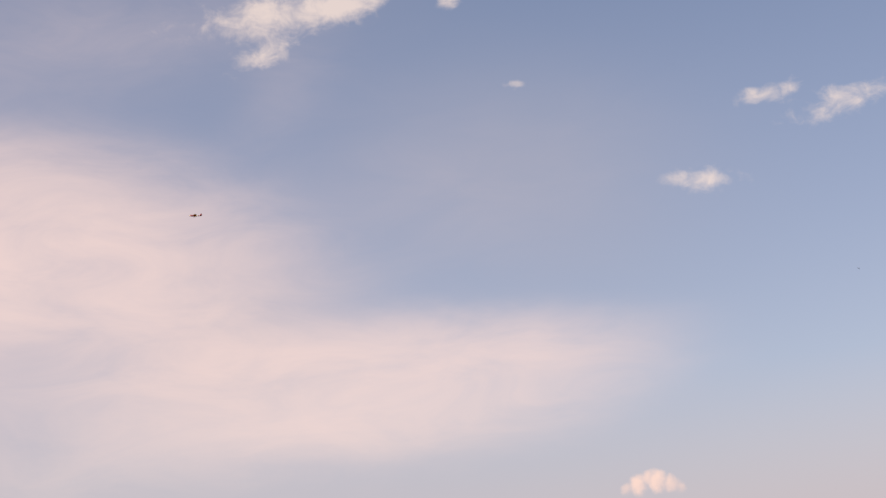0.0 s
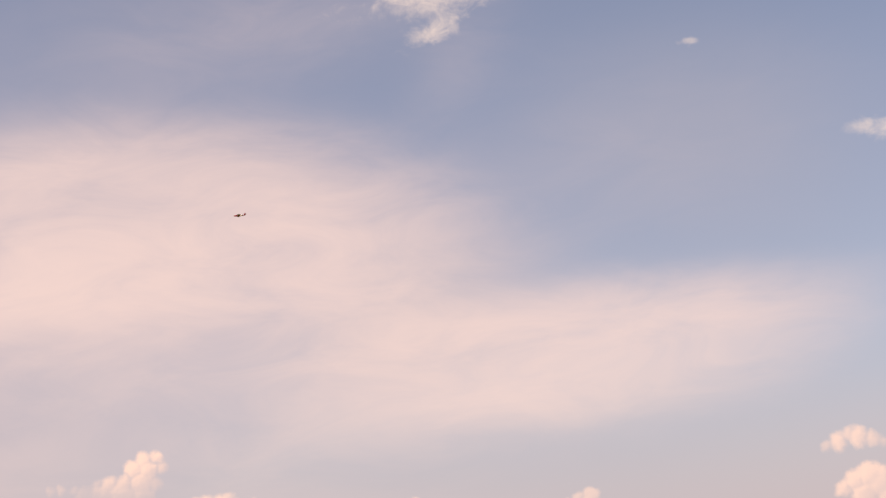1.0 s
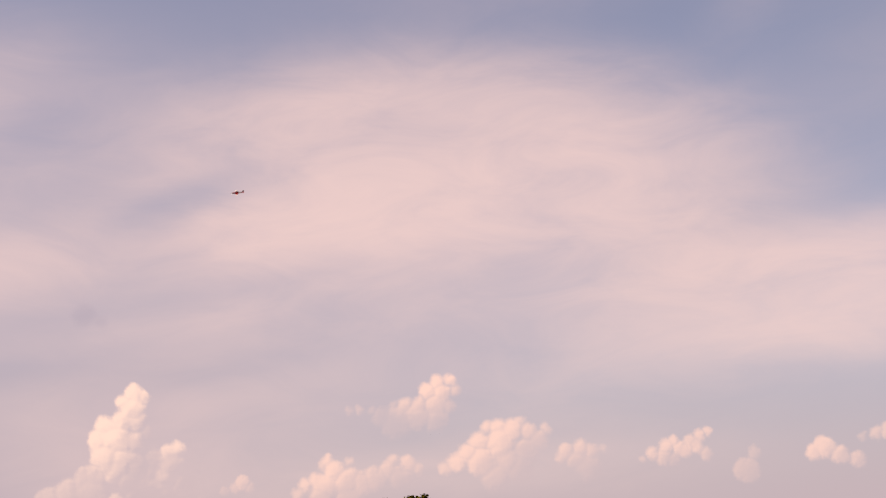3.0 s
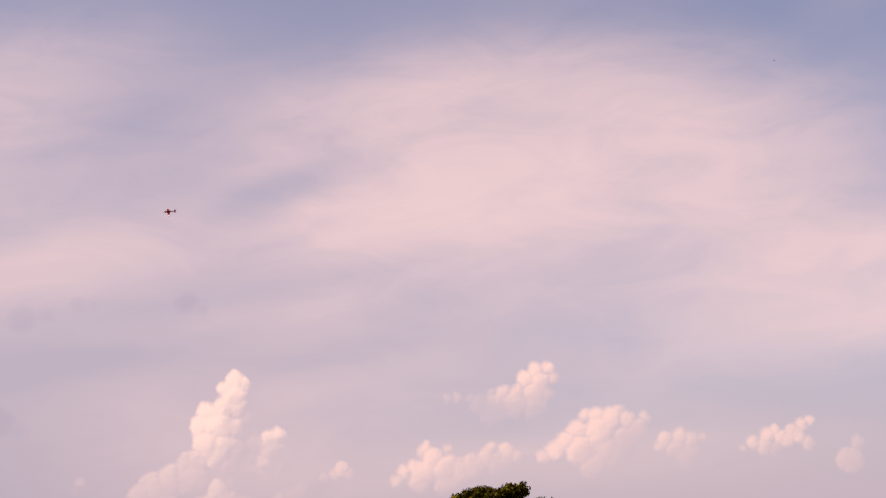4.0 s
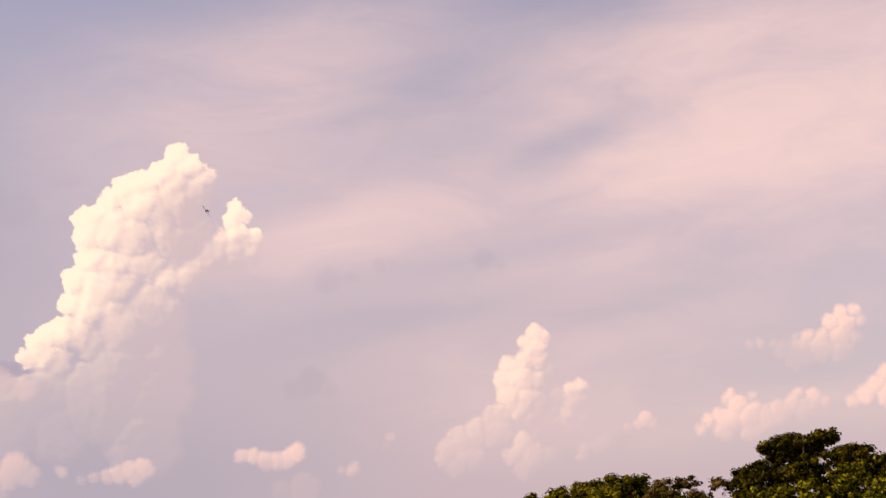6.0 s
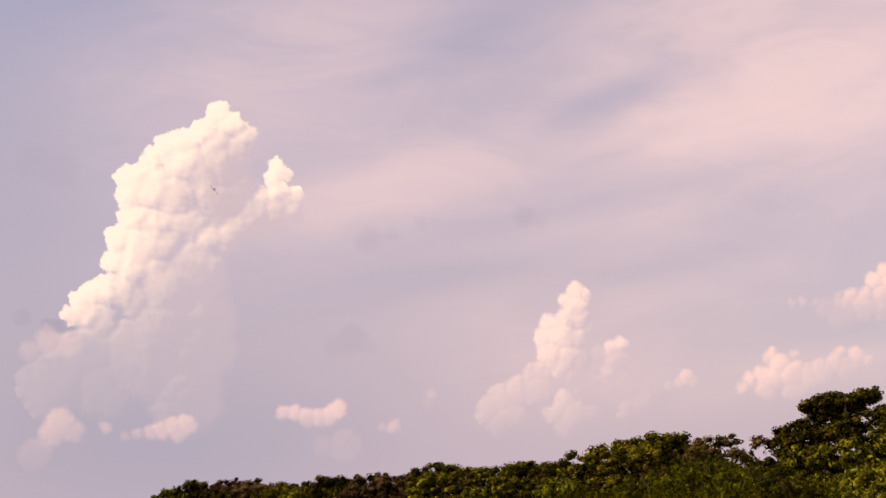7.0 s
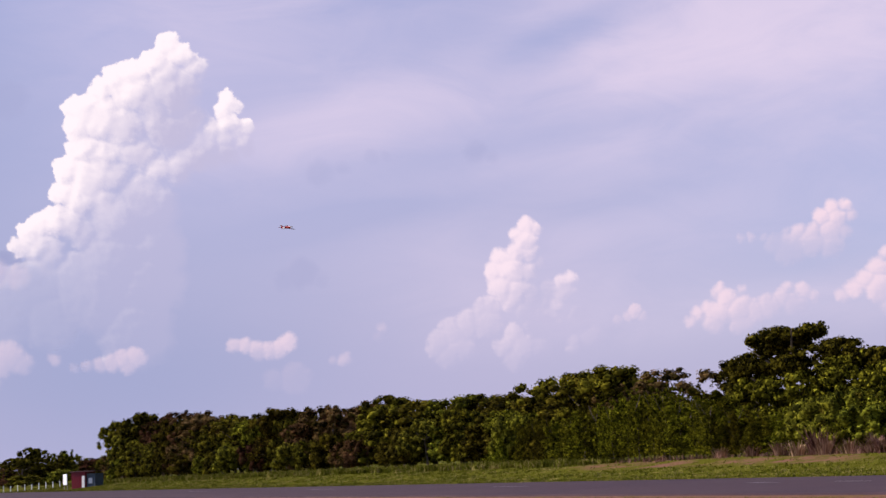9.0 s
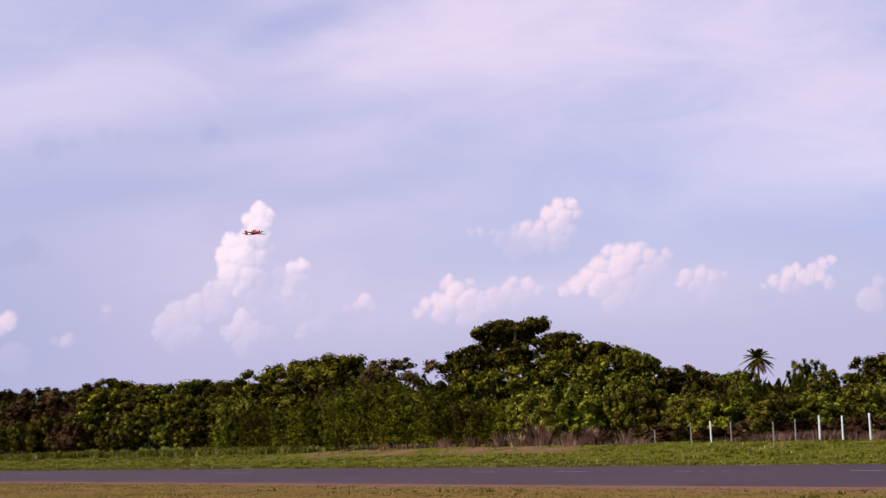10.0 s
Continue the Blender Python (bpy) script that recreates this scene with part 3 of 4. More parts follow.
def make_dry_clump(s, n, h, seed):
    rng = random.Random(seed)
    bm = bmesh.new()
    for _ in range(90):
        a, q, l = rng.uniform(0, 6.28), rng.uniform(0, 0.45), h * rng.uniform(0.45, 1.0)
        lean = rng.uniform(0.1, 0.85) * l
        p = Vector((math.cos(a) * q, math.sin(a) * q, -0.05))
        tip = p + Vector((math.cos(a) * lean, math.sin(a) * lean, l))
        side = Vector((-math.sin(a), math.cos(a), 0)) * 0.03
        mid = (p + tip) / 2 + Vector((0, 0, 0.1 * l))
        v = [bm.verts.new(c) for c in (p - side, p + side, mid + side, mid - side, tip)]
        bm.faces.new(v[:4])
        bm.faces.new((v[3], v[2], v[4]))
    x, y = plan(s, n)
    ob = thing("dry_reed_clump", "clump of dry pinkish-brown reeds before the hedge", "reeds", pose(x, y, height(s, n)), "dry reed clumps")
    part("reed_tuft", bm, DRY_STALK, ob)


def make_palm(x, y, ground, tall):
    ob = thing("coconut_palm", "coconut palm with arching fronds rising behind the scrub", "palm tree", pose(x, y, ground))
    bm = bmesh.new()
    tube(bm, [(0, 0, -0.2), (0.25, 0, tall * 0.3), (0.35, 0.1, tall * 0.7), (0.3, 0, tall)], [0.24, 0.17, 0.14, 0.12], 9)
    part("trunk", bm, BARK, ob)
    rng = random.Random(3)
    for i in range(28):
        a = i * 2.4
        lift = 1.3 - 2.1 * i / 28
        l = rng.uniform(2.1, 2.7)
        bm = bmesh.new()
        pts = []
        for j in range(7):
            f = j / 6
            r = l * math.cos(lift) * f + 0.05
            z = l * (math.sin(lift) * f - 0.42 * f * f)
            pts.append(Vector((math.cos(a) * r, math.sin(a) * r, z)))
        tube(bm, pts, [0.03, 0.028, 0.025, 0.02, 0.015, 0.01, 0.006], 4)
        side = Vector((-math.sin(a), math.cos(a), 0))
        for j in range(26):
            f = 0.12 + 0.86 * j / 25
            g = f * 6
            p = pts[min(int(g), 5)].lerp(pts[min(int(g), 5) + 1], g - min(int(g), 5))
            along = (pts[min(int(g), 5) + 1] - pts[min(int(g), 5)]).normalized()
            ll = 0.62 * math.sin(math.pi * min(0.97, 0.15 + f * 0.8))
            for sgn in (-1, 1):
                tip = p + side * sgn * ll * 0.8 + along * ll * 0.5 + Vector((0, 0, -0.28 * ll))
                w = along * 0.10
                bm.faces.new([bm.verts.new(c) for c in (p - w, p + w, tip)])
        fr = part("frond", bm, LEAF_FEATHER if i < 23 else DRY_STALK, ob)
        fr.location = (0.3, 0, tall)


def make_banana(s, n, tall, seed):
    """Broad upright leaves on a soft stem."""
    rng = random.Random(seed)
    x, y = plan(s, n)
    ob = thing("banana_plant", "banana plant with broad upright green leaves", "plant", pose(x, y, height(s, n)), "banana plants")
    bm = bmesh.new()
    tube(bm, [(0, 0, -0.1), (0, 0, tall * 0.4), (0.05, 0, tall * 0.6)], [0.13, 0.1, 0.06], 8)
    part("stem", bm, LEAF_OLIVE, ob)
    for i in range(7):
        a, l, lean = i * 2.4, tall * 0.45 * rng.uniform(0.8, 1.1), rng.uniform(0.15, 0.7)
        bm = bmesh.new()
        row = []
        for j in range(6):
            f = j / 5
            r, z = l * lean * f, tall * 0.55 + l * (f - 0.35 * lean * f * f)
            w = 0.24 * math.sin(math.pi * (0.08 + 0.86 * f))
            c, sd = Vector((math.cos(a) * r, math.sin(a) * r, z)), Vector((-math.sin(a), math.cos(a), 0)) * w
            row.append([bm.verts.new(c - sd + Vector((0, 0, 0.05))), bm.verts.new(c), bm.verts.new(c + sd + Vector((0, 0, 0.05)))])
        for p, q in zip(row, row[1:]):
            bm.faces.new((p[0], p[1], q[1], q[0]))
            bm.faces.new((p[1], p[2], q[2], q[1]))
        part("leaf", bm, LEAF_FEATHER, ob)


def at_bearing(az, dist):
    return dist * math.sin(radians(az)), dist * math.cos(radians(az))


def to_plan(x, y):
    return DIR[0] * x + DIR[1] * y, NOR[0] * x + NOR[1] * y


def plant_far(key, az, dist, wide, top, label):
    """A plant by compass and distance, scaled to reach that height."""
    s, n = to_plan(*at_bearing(az, dist))
    own = {"bush": 3.2}.get(key[1], 5.2 if key[0] == "feather" else 7.0)
    full = {"bush": 3.4}.get(key[1], 3.4 if key[0] == "feather" else 5.6)
    return plant(key, s, n, (az * 97) % 360, wide / full, (top - height(s, n)) / own, label)


def make_background_trees():
    plant_far(("bright", 0), 8.4, 118, 6.4, 6.1, "flat-topped light green tree behind the scrub")
    plant_far(("olive", 0), 9.9, 112, 4.8, 5.4, "rounded olive green tree behind the scrub")
    plant_far(("olive", 1), 10.7, 104, 3.2, 5.2, "rounded olive green tree behind the scrub")
    plant_far(("dark", 1), 13.3, 130, 3.6, 6.9, "small dark round tree standing free behind the scrub")
    for az, d, w, top, tint in ((15.0, 150, 5.0, 6.0, "dark"), (15.9, 150, 6.0, 7.8, "dark"), (16.9, 148, 7.0, 8.6, "olive"), (14.2, 140, 4.5, 4.6, "olive"), (12.4, 120, 4.6, 4.4, "dark"),
                                (11.5, 118, 5, 4.2, "olive"), (18.0, 150, 7, 8.0, "dark")):
        plant_far((tint, 0), az, d, w, top, "dark green tree in the farther wood")
    rng = random.Random(12)
    az = -29.0
    while az < -21.6:
        d = rng.uniform(270, 380)
        top = 1.6 + d * math.tan(radians(rng.uniform(0.5, 0.85)))
        plant_far((rng.choice(["dark", "olive", "rust", "dark"]), rng.randint(0, 1)), az, d, rng.uniform(6, 9), top, "far tree at the end of the airfield")
        plant_far((rng.choice(["olive", "rust", "bright"]), "bush"), az + 0.1, d - 25, rng.uniform(5, 7), rng.uniform(2.4, 3.6), "far bush at the end of the airfield")
        az += rng.uniform(0.3, 0.55)
    plant_far(("dark", 0), -25.45, 330, 6.5, 8.2, "taller dark tree at the end of the airfield")
    plant_far(("dark", 1), -24.48, 300, 5.5, 6.9, "dark round tree at the end of the airfield")
    make_palm(*at_bearing(11.44, 200), 0.7, 9.2)
    for i, (s, n, h) in enumerate(((55.2, 68.4, 3.5), (54.2, 69.0, 3.6), (56.4, 68.8, 3.3), (57.6, 69.6, 3.5))):
        make_banana(s, n, h, i)
    for i, (s, n, h) in enumerate(((65.3, 59.2, 1.9), (66.2, 58.6, 1.1), (64.4, 59.0, 1.5), (59.6, 58.6, 1.1), (61.0, 59.4, 1.3), (71.0, 59.3, 0.9), (68.5, 59.2, 1.0),
                                   (62.6, 59.0, 1.0), (74.0, 59.4, 0.8), (58.0, 59.2, 1.0))):
        make_dry_clump(s, n, h * 0.95, 30 + i)


def make_post(name, s, n, h, r, mat, label, group, lean=0.0):
    bm = bmesh.new()
    tube(bm, [(0, 0, -0.2), (lean * 0.5, 0, h * 0.5), (lean, 0, h * 0.97), (lean, 0, h)], [r, r * 0.95, r * 0.9, r * 0.55], 8)
    x, y = plan(s, n)
    ob = new(name, mesh_of(name, bm, mat))
    ob.matrix_basis = pose(x, y, height(s, n), 0, 0, s * 31)
    return tagged(ob, label, "fence post", group)


def make_fences():
    # whitewashed and bare posts before the scrub
    for s, h, white in ((41.6, 1.2, 1), (43.1, 1.12, 1), (44.4, 1.16, 1), (45.8, 1.0, 0), (47.1, 0.9, 0), (49.7, 1.0, 0), (51.0, 1.06, 1), (52.3, 1.0, 0), (54.8, 0.7, 0), (40.2, 1.15, 1), (38.8, 1.15, 1)):
        make_post("fence_post", s, 58.0, h, 0.047 if white else 0.035, POST_WHITE if white else POST_GREY,
                  "whitewashed round fence post before the scrub" if white else "bare weathered grey fence post before the scrub", "roadside fence posts", 0.02)
    # pale fence at the far end
    for i in range(16):
        az, d = -28.2 + 0.245 * i, 226 - 0.6 * i
        s, n = to_plan(*at_bearing(az, d))
        make_post("fence_post", s, n, 0.85, 0.07, POST_WHITE, "small white fence post at the far end of the field", "far field fence posts")


def make_shed():
    """Red hut beside a white notice board, at the far end of the runway."""
    s, n = to_plan(*at_bearing(-23.75, 200))
    x, y = plan(s, n)
    ob = thing("shed", "small red metal shed with a white door and low roof", "shed", pose(x, y, height(s, n), 0, 0, -8.0))
    bm = bmesh.new()
    box(bm, -1.5, 0, -0.1, 0.45, 2.4, 2.0, 0.02)
    for i in range(9):
        box(bm, -1.46 + i * 0.2, -0.03, 0.0, -1.40 + i * 0.2, 0.0, 1.96)
    part("wall", bm, WALL_RED, ob)
    bm = bmesh.new()
    box(bm, 0.46, 0.35, -0.1, 1.7, 2.3, 1.75, 0.02)
    part("annexe", bm, DARK_OPENING, ob, "grey-blue lean-to")
    bm = bmesh.new()
    box(bm, -1.65, -0.25, 2.01, 1.8, 2.6, 2.09, 0.02)
    part("roof", bm, ROOF_METAL, ob)
    bm = bmesh.new()
    box(bm, 0.02, -0.06, 0.02, 0.42, -0.005, 1.5, 0.01)
    d = part("door", bm, WALL_WHITE, ob, "white door")
    bm = bmesh.new()
    box(bm, 0.35, -0.11, 0.75, 0.38, -0.06, 0.9, 0.005)
    part("handle", bm, PLANE_DARK, d)
    bm = bmesh.new()
    box(bm, 0.75, 0.3, 0.5, 1.3, 0.348, 1.2, 0.01)
    part("window", bm, WALL_WHITE, ob)
    s, n = to_plan(*at_bearing(-24.34, 199))
    x, y = plan(s, n)
    sign = thing("notice_board", "blank white board on two posts beside the shed", "sign", pose(x, y, height(s, n), 0, 0, -52.0))
    bm = bmesh.new()
    box(bm, -0.95, -0.03, 0.66, 0.95, 0.03, 1.98, 0.012)
    part("board", bm, WALL_WHITE, sign)
    for px in (-0.75, 0.75):
        bm = bmesh.new()
        box(bm, px - 0.04, 0.031, -0.15, px + 0.04, 0.11, 1.9, 0.008)
        part("post", bm, POST_GREY, sign)


make_fields()
make_background_trees()
make_fences()
make_shed()

# ---- the model aircraft ----


def oval(x, w, top, bottom, n=14, sq=0.8):
    """A ring of a fuselage at x along it: half width w, from bottom to top."""
    out = []
    for i in range(n):
        t = 2 * math.pi * i / n
        c, s = math.cos(t), math.sin(t)
        c, s = math.copysign(abs(c) ** sq, c), math.copysign(abs(s) ** sq, s)
        out.append((x, w * c, (top + bottom) / 2 + (top - bottom) / 2 * s))
    return out


def airfoil(y, x_lead, chord, z, thick=0.12):
    pts = []
    for f, g in ((0, 0), (0.06, 0.55), (0.2, 0.95), (0.4, 1.0), (0.7, 0.6), (1.0, 0.04)):
        pts.append((x_lead - chord * f, y, z + thick * chord * 0.5 * g))
    for f, g in ((0.7, 0.35), (0.4, 0.6), (0.2, 0.6), (0.06, 0.35)):
        pts.append((x_lead - chord * f, y, z - thick * chord * 0.5 * g))
    return pts


def make_aircraft():
    ob = thing("model_aircraft", "red radio-controlled model aeroplane with white wing tips flying", "model aircraft")
    bm = bmesh.new()
    loft(bm, [oval(0.62, 0.055, 0.06, -0.06), oval(0.5, 0.075, 0.085, -0.085), oval(0.3, 0.085, 0.10, -0.10), oval(0.05, 0.085, 0.105, -0.10),
              oval(-0.12, 0.075, 0.096, -0.088)])
    part("fuselage", bm, PLANE_RED, ob, smooth=True)
    bm = bmesh.new()
    loft(bm, [oval(-0.122, 0.074, 0.095, -0.087), oval(-0.25, 0.065, 0.085, -0.075), oval(-0.4, 0.052, 0.071, -0.058)])
    part("fuselage_band", bm, PLANE_WHITE, ob, "white band round the rear fuselage", smooth=True)
    bm = bmesh.new()
    loft(bm, [oval(-0.402, 0.051, 0.07, -0.057), oval(-0.5, 0.042, 0.06, -0.045), oval(-0.72, 0.018, 0.04, -0.02)])
    part("tail_boom", bm, PLANE_RED, ob, smooth=True)
    bm = bmesh.new()
    loft(bm, [oval(0.70, 0.045, 0.045, -0.05), oval(0.66, 0.065, 0.068, -0.07), oval(0.615, 0.07, 0.075, -0.075)])
    part("cowling", bm, PLANE_WHITE, ob, "white engine cowling", smooth=True)
    for name, mat, ys in (("wing", PLANE_RED, (-0.55, -0.3, 0.0, 0.3, 0.55)), ("wing_tip", PLANE_WHITE, (0.553, 0.7, 0.8)), ("wing_tip", PLANE_WHITE, (-0.553, -0.7, -0.8))):
        bm = bmesh.new()
        rings = []
        for y in ys:
            ch = 0.32 - 0.11 * abs(y) / 0.8 - (0.07 if abs(y) > 0.75 else 0)
            rings.append(airfoil(y, 0.26 - 0.03 * abs(y), ch, -0.05 + 0.06 * abs(y)))
        loft(bm, rings)
        part(name, bm, mat, ob, smooth=False)
    bm = bmesh.new()
    loft(bm, [airfoil(y, -0.54 - 0.05 * abs(y) / 0.3, 0.17 - 0.05 * abs(y) / 0.3, 0.03, 0.08) for y in (-0.31, -0.15, 0, 0.15, 0.31)])
    part("tailplane", bm, PLANE_RED, ob, "red tailplane")
    bm = bmesh.new()
    rings = []
    for z, lead, ch in ((0.03, -0.50, 0.26), (0.15, -0.57, 0.20), (0.26, -0.64, 0.13)):
        rings.append([(p[0], p[2] - z, z) for p in airfoil(0, lead, ch, z, 0.09)])
    loft(bm, rings)
    part("fin", bm, PLANE_RED, ob)
    bm = bmesh.new()
    loft(bm, [oval(0.24, 0.02, 0.11, 0.08, 12, 1), oval(0.17, 0.055, 0.16, 0.07, 12, 1), oval(0.05, 0.065, 0.19, 0.07, 12, 1), oval(-0.1, 0.05, 0.155, 0.06, 12, 1), oval(-0.24, 0.015, 0.095, 0.06, 12, 1)])
    part("canopy", bm, PLANE_DARK, ob, "dark canopy", smooth=True)
    bm = bmesh.new()
    tube(bm, [(0.70, 0, 0), (0.73, 0, 0), (0.77, 0, 0)], [0.045, 0.035, 0.006], 12)
    part("spinner", bm, PLANE_WHITE, ob, smooth=True)
    prop = bmesh.new()
    loft(prop, [airfoil(y, 0.02, 0.04 if abs(y) < 0.12 else 0.02, 0.0, 0.2) for y in (-0.17, -0.1, 0, 0.1, 0.17)])
    p = part("propeller", prop, PLANE_DARK, ob)
    p.matrix_basis = pose(0.72, 0, 0, 0, 80, 0)
    return ob


AIRCRAFT = make_aircraft()

# seconds, compass, elevation, distance, heading (compass), nose up, bank to the right
FLIGHT = [
    (0.0, 14.15, 17.45, 185, -78, 2, -6), (1.0, 8.72, 17.11, 184, -82, 0, -4), (1.5, 6.12, 16.86, 184, -85, -6, 0), (2.0, 3.48, 16.56, 183, -88, -8, -8),
    (3.3, -4.79, 15.47, 182, -96, -2, -46), (3.5, -6.10, 15.24, 181, -99, -2, -50), (4.0, -9.26, 14.84, 179, -106, -4, -54), (4.5, -12.32, 14.29, 177, -118, -6, -58),
    (5.0, -14.93, 13.94, 175, -140, -8, -62), (5.5, -17.47, 13.75, 172, -164, -8, -62), (6.0, -19.2, 13.69, 170, -184, -8, -60), (7.5, -21.02, 12.12, 160, -214, -8, -44),
    (8.0, -20.09, 11.11, 153, -226, -8, -28), (8.5, -18.54, 9.96, 143, -232, -6, -16), (9.0, -16.02, 8.89, 130, -234, -3, -8), (9.5, -12.47, 8.03, 109, -232, 0, -4),
    (10.0, -7.14, 7.72, 88, -228, 1, -2)]


def bearing(az, el, dist):
    a, e = radians(az), radians(el)
    return Vector(EYE) + dist * Vector((math.sin(a) * math.cos(e), math.cos(a) * math.cos(e), math.sin(e)))


def flight_pose(az, el, dist, heading, nose, bank):
    p = bearing(az, el, dist)
    turn = Matrix.Rotation(radians(90 - heading), 4, "Z") @ Matrix.Rotation(radians(-nose), 4, "Y") @ Matrix.Rotation(radians(bank), 4, "X")
    return Matrix.Translation(p) @ turn


# ---- heaped clouds: part of the sky's backdrop, four kilometres off ----
# each swelling: compass, height, radius (degrees), how sunny it is, how thick it is
TOWER_CROWN = [
    (-20.26, 15.78, 0.51, 0.5, 1), (-19.78, 15.36, 0.60, 0.35, 1), (-19.26, 14.87, 0.55, 0.1, 1), (-20.86, 15.17, 0.68, 0.5, 1), (-20.45, 14.54, 0.77, 0.2, 1),
    (-21.61, 14.76, 0.64, 0.5, 1), (-22.21, 14.41, 0.60, 0.5, 1), (-22.79, 14.04, 0.55, 0.5, 1), (-21.53, 13.93, 0.85, 0.3, 1), (-23.54, 13.38, 0.72, 0.5, 1),
    (-22.82, 13.01, 0.89, 0.3, 1), (-23.66, 12.81, 0.64, 0.4, 1), (-21.99, 12.69, 0.85, -0.05, 1), (-21.01, 13.51, 0.77, -0.2, 1)]
TOWER_FACE = [
    (-23.47, 11.97, 0.72, 0.4, 1), (-22.74, 11.76, 0.72, 0.1, 1), (-22.22, 11.85, 0.47, 0.35, 1), (-24.00, 11.15, 0.60, 0.5, 1), (-23.29, 10.83, 0.85, 0.3, 1),
    (-22.45, 10.92, 0.72, -0.1, 1), (-20.76, 11.20, 0.64, 0.4, 1), (-21.30, 10.79, 0.47, 0.2, 1), (-24.23, 10.32, 0.55, 0.5, 1), (-23.51, 10.00, 0.77, 0.3, 1),
    (-22.79, 9.99, 0.72, 0.05, 0.95), (-25.07, 9.30, 0.55, 0.5, 1), (-24.56, 9.29, 0.68, 0.35, 1), (-25.48, 8.89, 0.51, 0.45, 1), (-23.94, 9.18, 0.72, 0, 0.9),
    (-25.89, 8.49, 0.38, 0.3, 0.9), (-25.18, 8.37, 0.60, 0.2, 0.9), (-24.68, 8.05, 0.64, -0.1, 0.7), (-23.43, 8.85, 0.68, -0.3, 0.7)]
TOWER_SHADE = [
    (-20.15, 13.81, 0.98, -0.55, 1), (-19.60, 14.21, 0.72, -0.45, 1), (-20.40, 12.56, 1.02, -0.55, 1), (-21.49, 11.74, 0.81, -0.35, 1), (-19.65, 12.96, 0.77, -0.65, 1),
    (-20.82, 12.98, 0.85, -0.5, 1), (-19.37, 11.69, 0.85, -0.6, 0.9), (-20.02, 11.18, 0.77, -0.5, 0.8), (-21.53, 10.27, 0.77, -0.4, 0.8)]
TOWER_ARM = [
    (-18.12, 13.70, 0.43, 0.5, 1), (-18.35, 13.35, 0.38, 0.4, 1), (-17.80, 13.61, 0.30, 0.2, 1), (-18.15, 12.92, 0.51, 0.2, 1), (-18.70, 12.62, 0.51, 0.35, 1),
    (-19.24, 12.42, 0.43, 0.35, 1), (-17.62, 12.70, 0.43, 0.15, 1), (-17.53, 12.17, 0.38, -0.1, 1), (-18.28, 12.30, 0.51, -0.1, 1), (-18.93, 12.00, 0.60, -0.4, 1),
    (-18.19, 11.70, 0.64, -0.7, 0.9), (-17.33, 11.84, 0.38, -1, 0.9), (-18.63, 11.46, 0.55, -0.7, 0.8), (-20.01, 11.71, 0.51, 0.2, 1)]
TOWER_FOOT = [
    (-22.18, 9.24, 1.28, -0.5, 0.6), (-21.13, 9.63, 1.28, -0.6, 0.5), (-20.95, 8.37, 1.28, -0.7, 0.45), (-22.43, 7.78, 1.49, -0.5, 0.45), (-21.20, 6.91, 1.49, -0.7, 0.4),
    (-23.28, 6.76, 1.70, -0.3, 0.3), (-21.67, 5.25, 1.49, -0.6, 0.3), (-25.31, 6.82, 1.28, -0.1, 0.13), (-26.53, 5.83, 1.28, 0, 0.13), (-24.73, 5.77, 1.28, -0.2, 0.13)]
SIDE_HEAP = [
    (-26.61, 7.37, 0.55, 0.2, 0.4), (-25.91, 7.29, 0.55, 0.1, 0.35), (-27.31, 7.12, 0.43, 0, 0.3), (-26.81, 7.68, 0.38, 0.2, 0.35)]
DARK_RAG = [
    (-26.70, 8.09, 0.30, -1.3, 0.8), (-26.34, 8.02, 0.34, -1.3, 0.9), (-25.94, 7.87, 0.26, -1.3, 0.9), (-25.74, 7.78, 0.17, -1.3, 0.7), (-27.60, 8.31, 0.38, -1, 0.45)]
SLENDER = [
    (-6.89, 8.52, 0.38, 0.5, 1), (-7.32, 8.25, 0.34, 0.5, 1), (-6.57, 8.40, 0.28, 0.2, 1), (-7.01, 7.99, 0.47, 0.3, 1), (-7.33, 7.57, 0.43, 0.3, 0.9),
    (-6.87, 7.56, 0.38, 0, 0.9), (-7.93, 7.33, 0.43, 0.5, 1), (-8.19, 6.85, 0.43, 0.5, 0.95), (-7.56, 6.84, 0.64, 0.3, 1), (-6.92, 6.82, 0.43, -0.2, 0.8),
    (-7.99, 6.21, 0.55, 0.3, 0.9), (-7.36, 6.09, 0.60, 0.05, 0.9), (-7.68, 5.68, 0.43, 0.1, 0.8), (-6.90, 5.87, 0.47, -0.4, 0.6), (-7.06, 5.35, 0.43, -0.6, 0.5),
    (-6.42, 5.65, 0.30, -0.5, 0.45), (-6.49, 7.13, 0.26, -0.4, 0.3)]
SLENDER_SIDE = [
    (-5.34, 6.51, 0.31, 0.4, 0.8), (-5.66, 6.31, 0.38, 0.3, 0.8), (-5.78, 5.95, 0.41, 0.1, 0.75), (-5.94, 5.53, 0.36, 0.1, 0.7), (-6.11, 5.11, 0.31, 0, 0.6),
    (-5.46, 6.05, 0.31, -0.2, 0.55), (-6.20, 6.07, 0.41, -0.5, 0.35), (-6.54, 4.91, 0.66, -0.8, 0.5), (-5.91, 4.58, 0.56, -0.7, 0.4), (-5.17, 4.88, 0.56, -0.7, 0.3)]
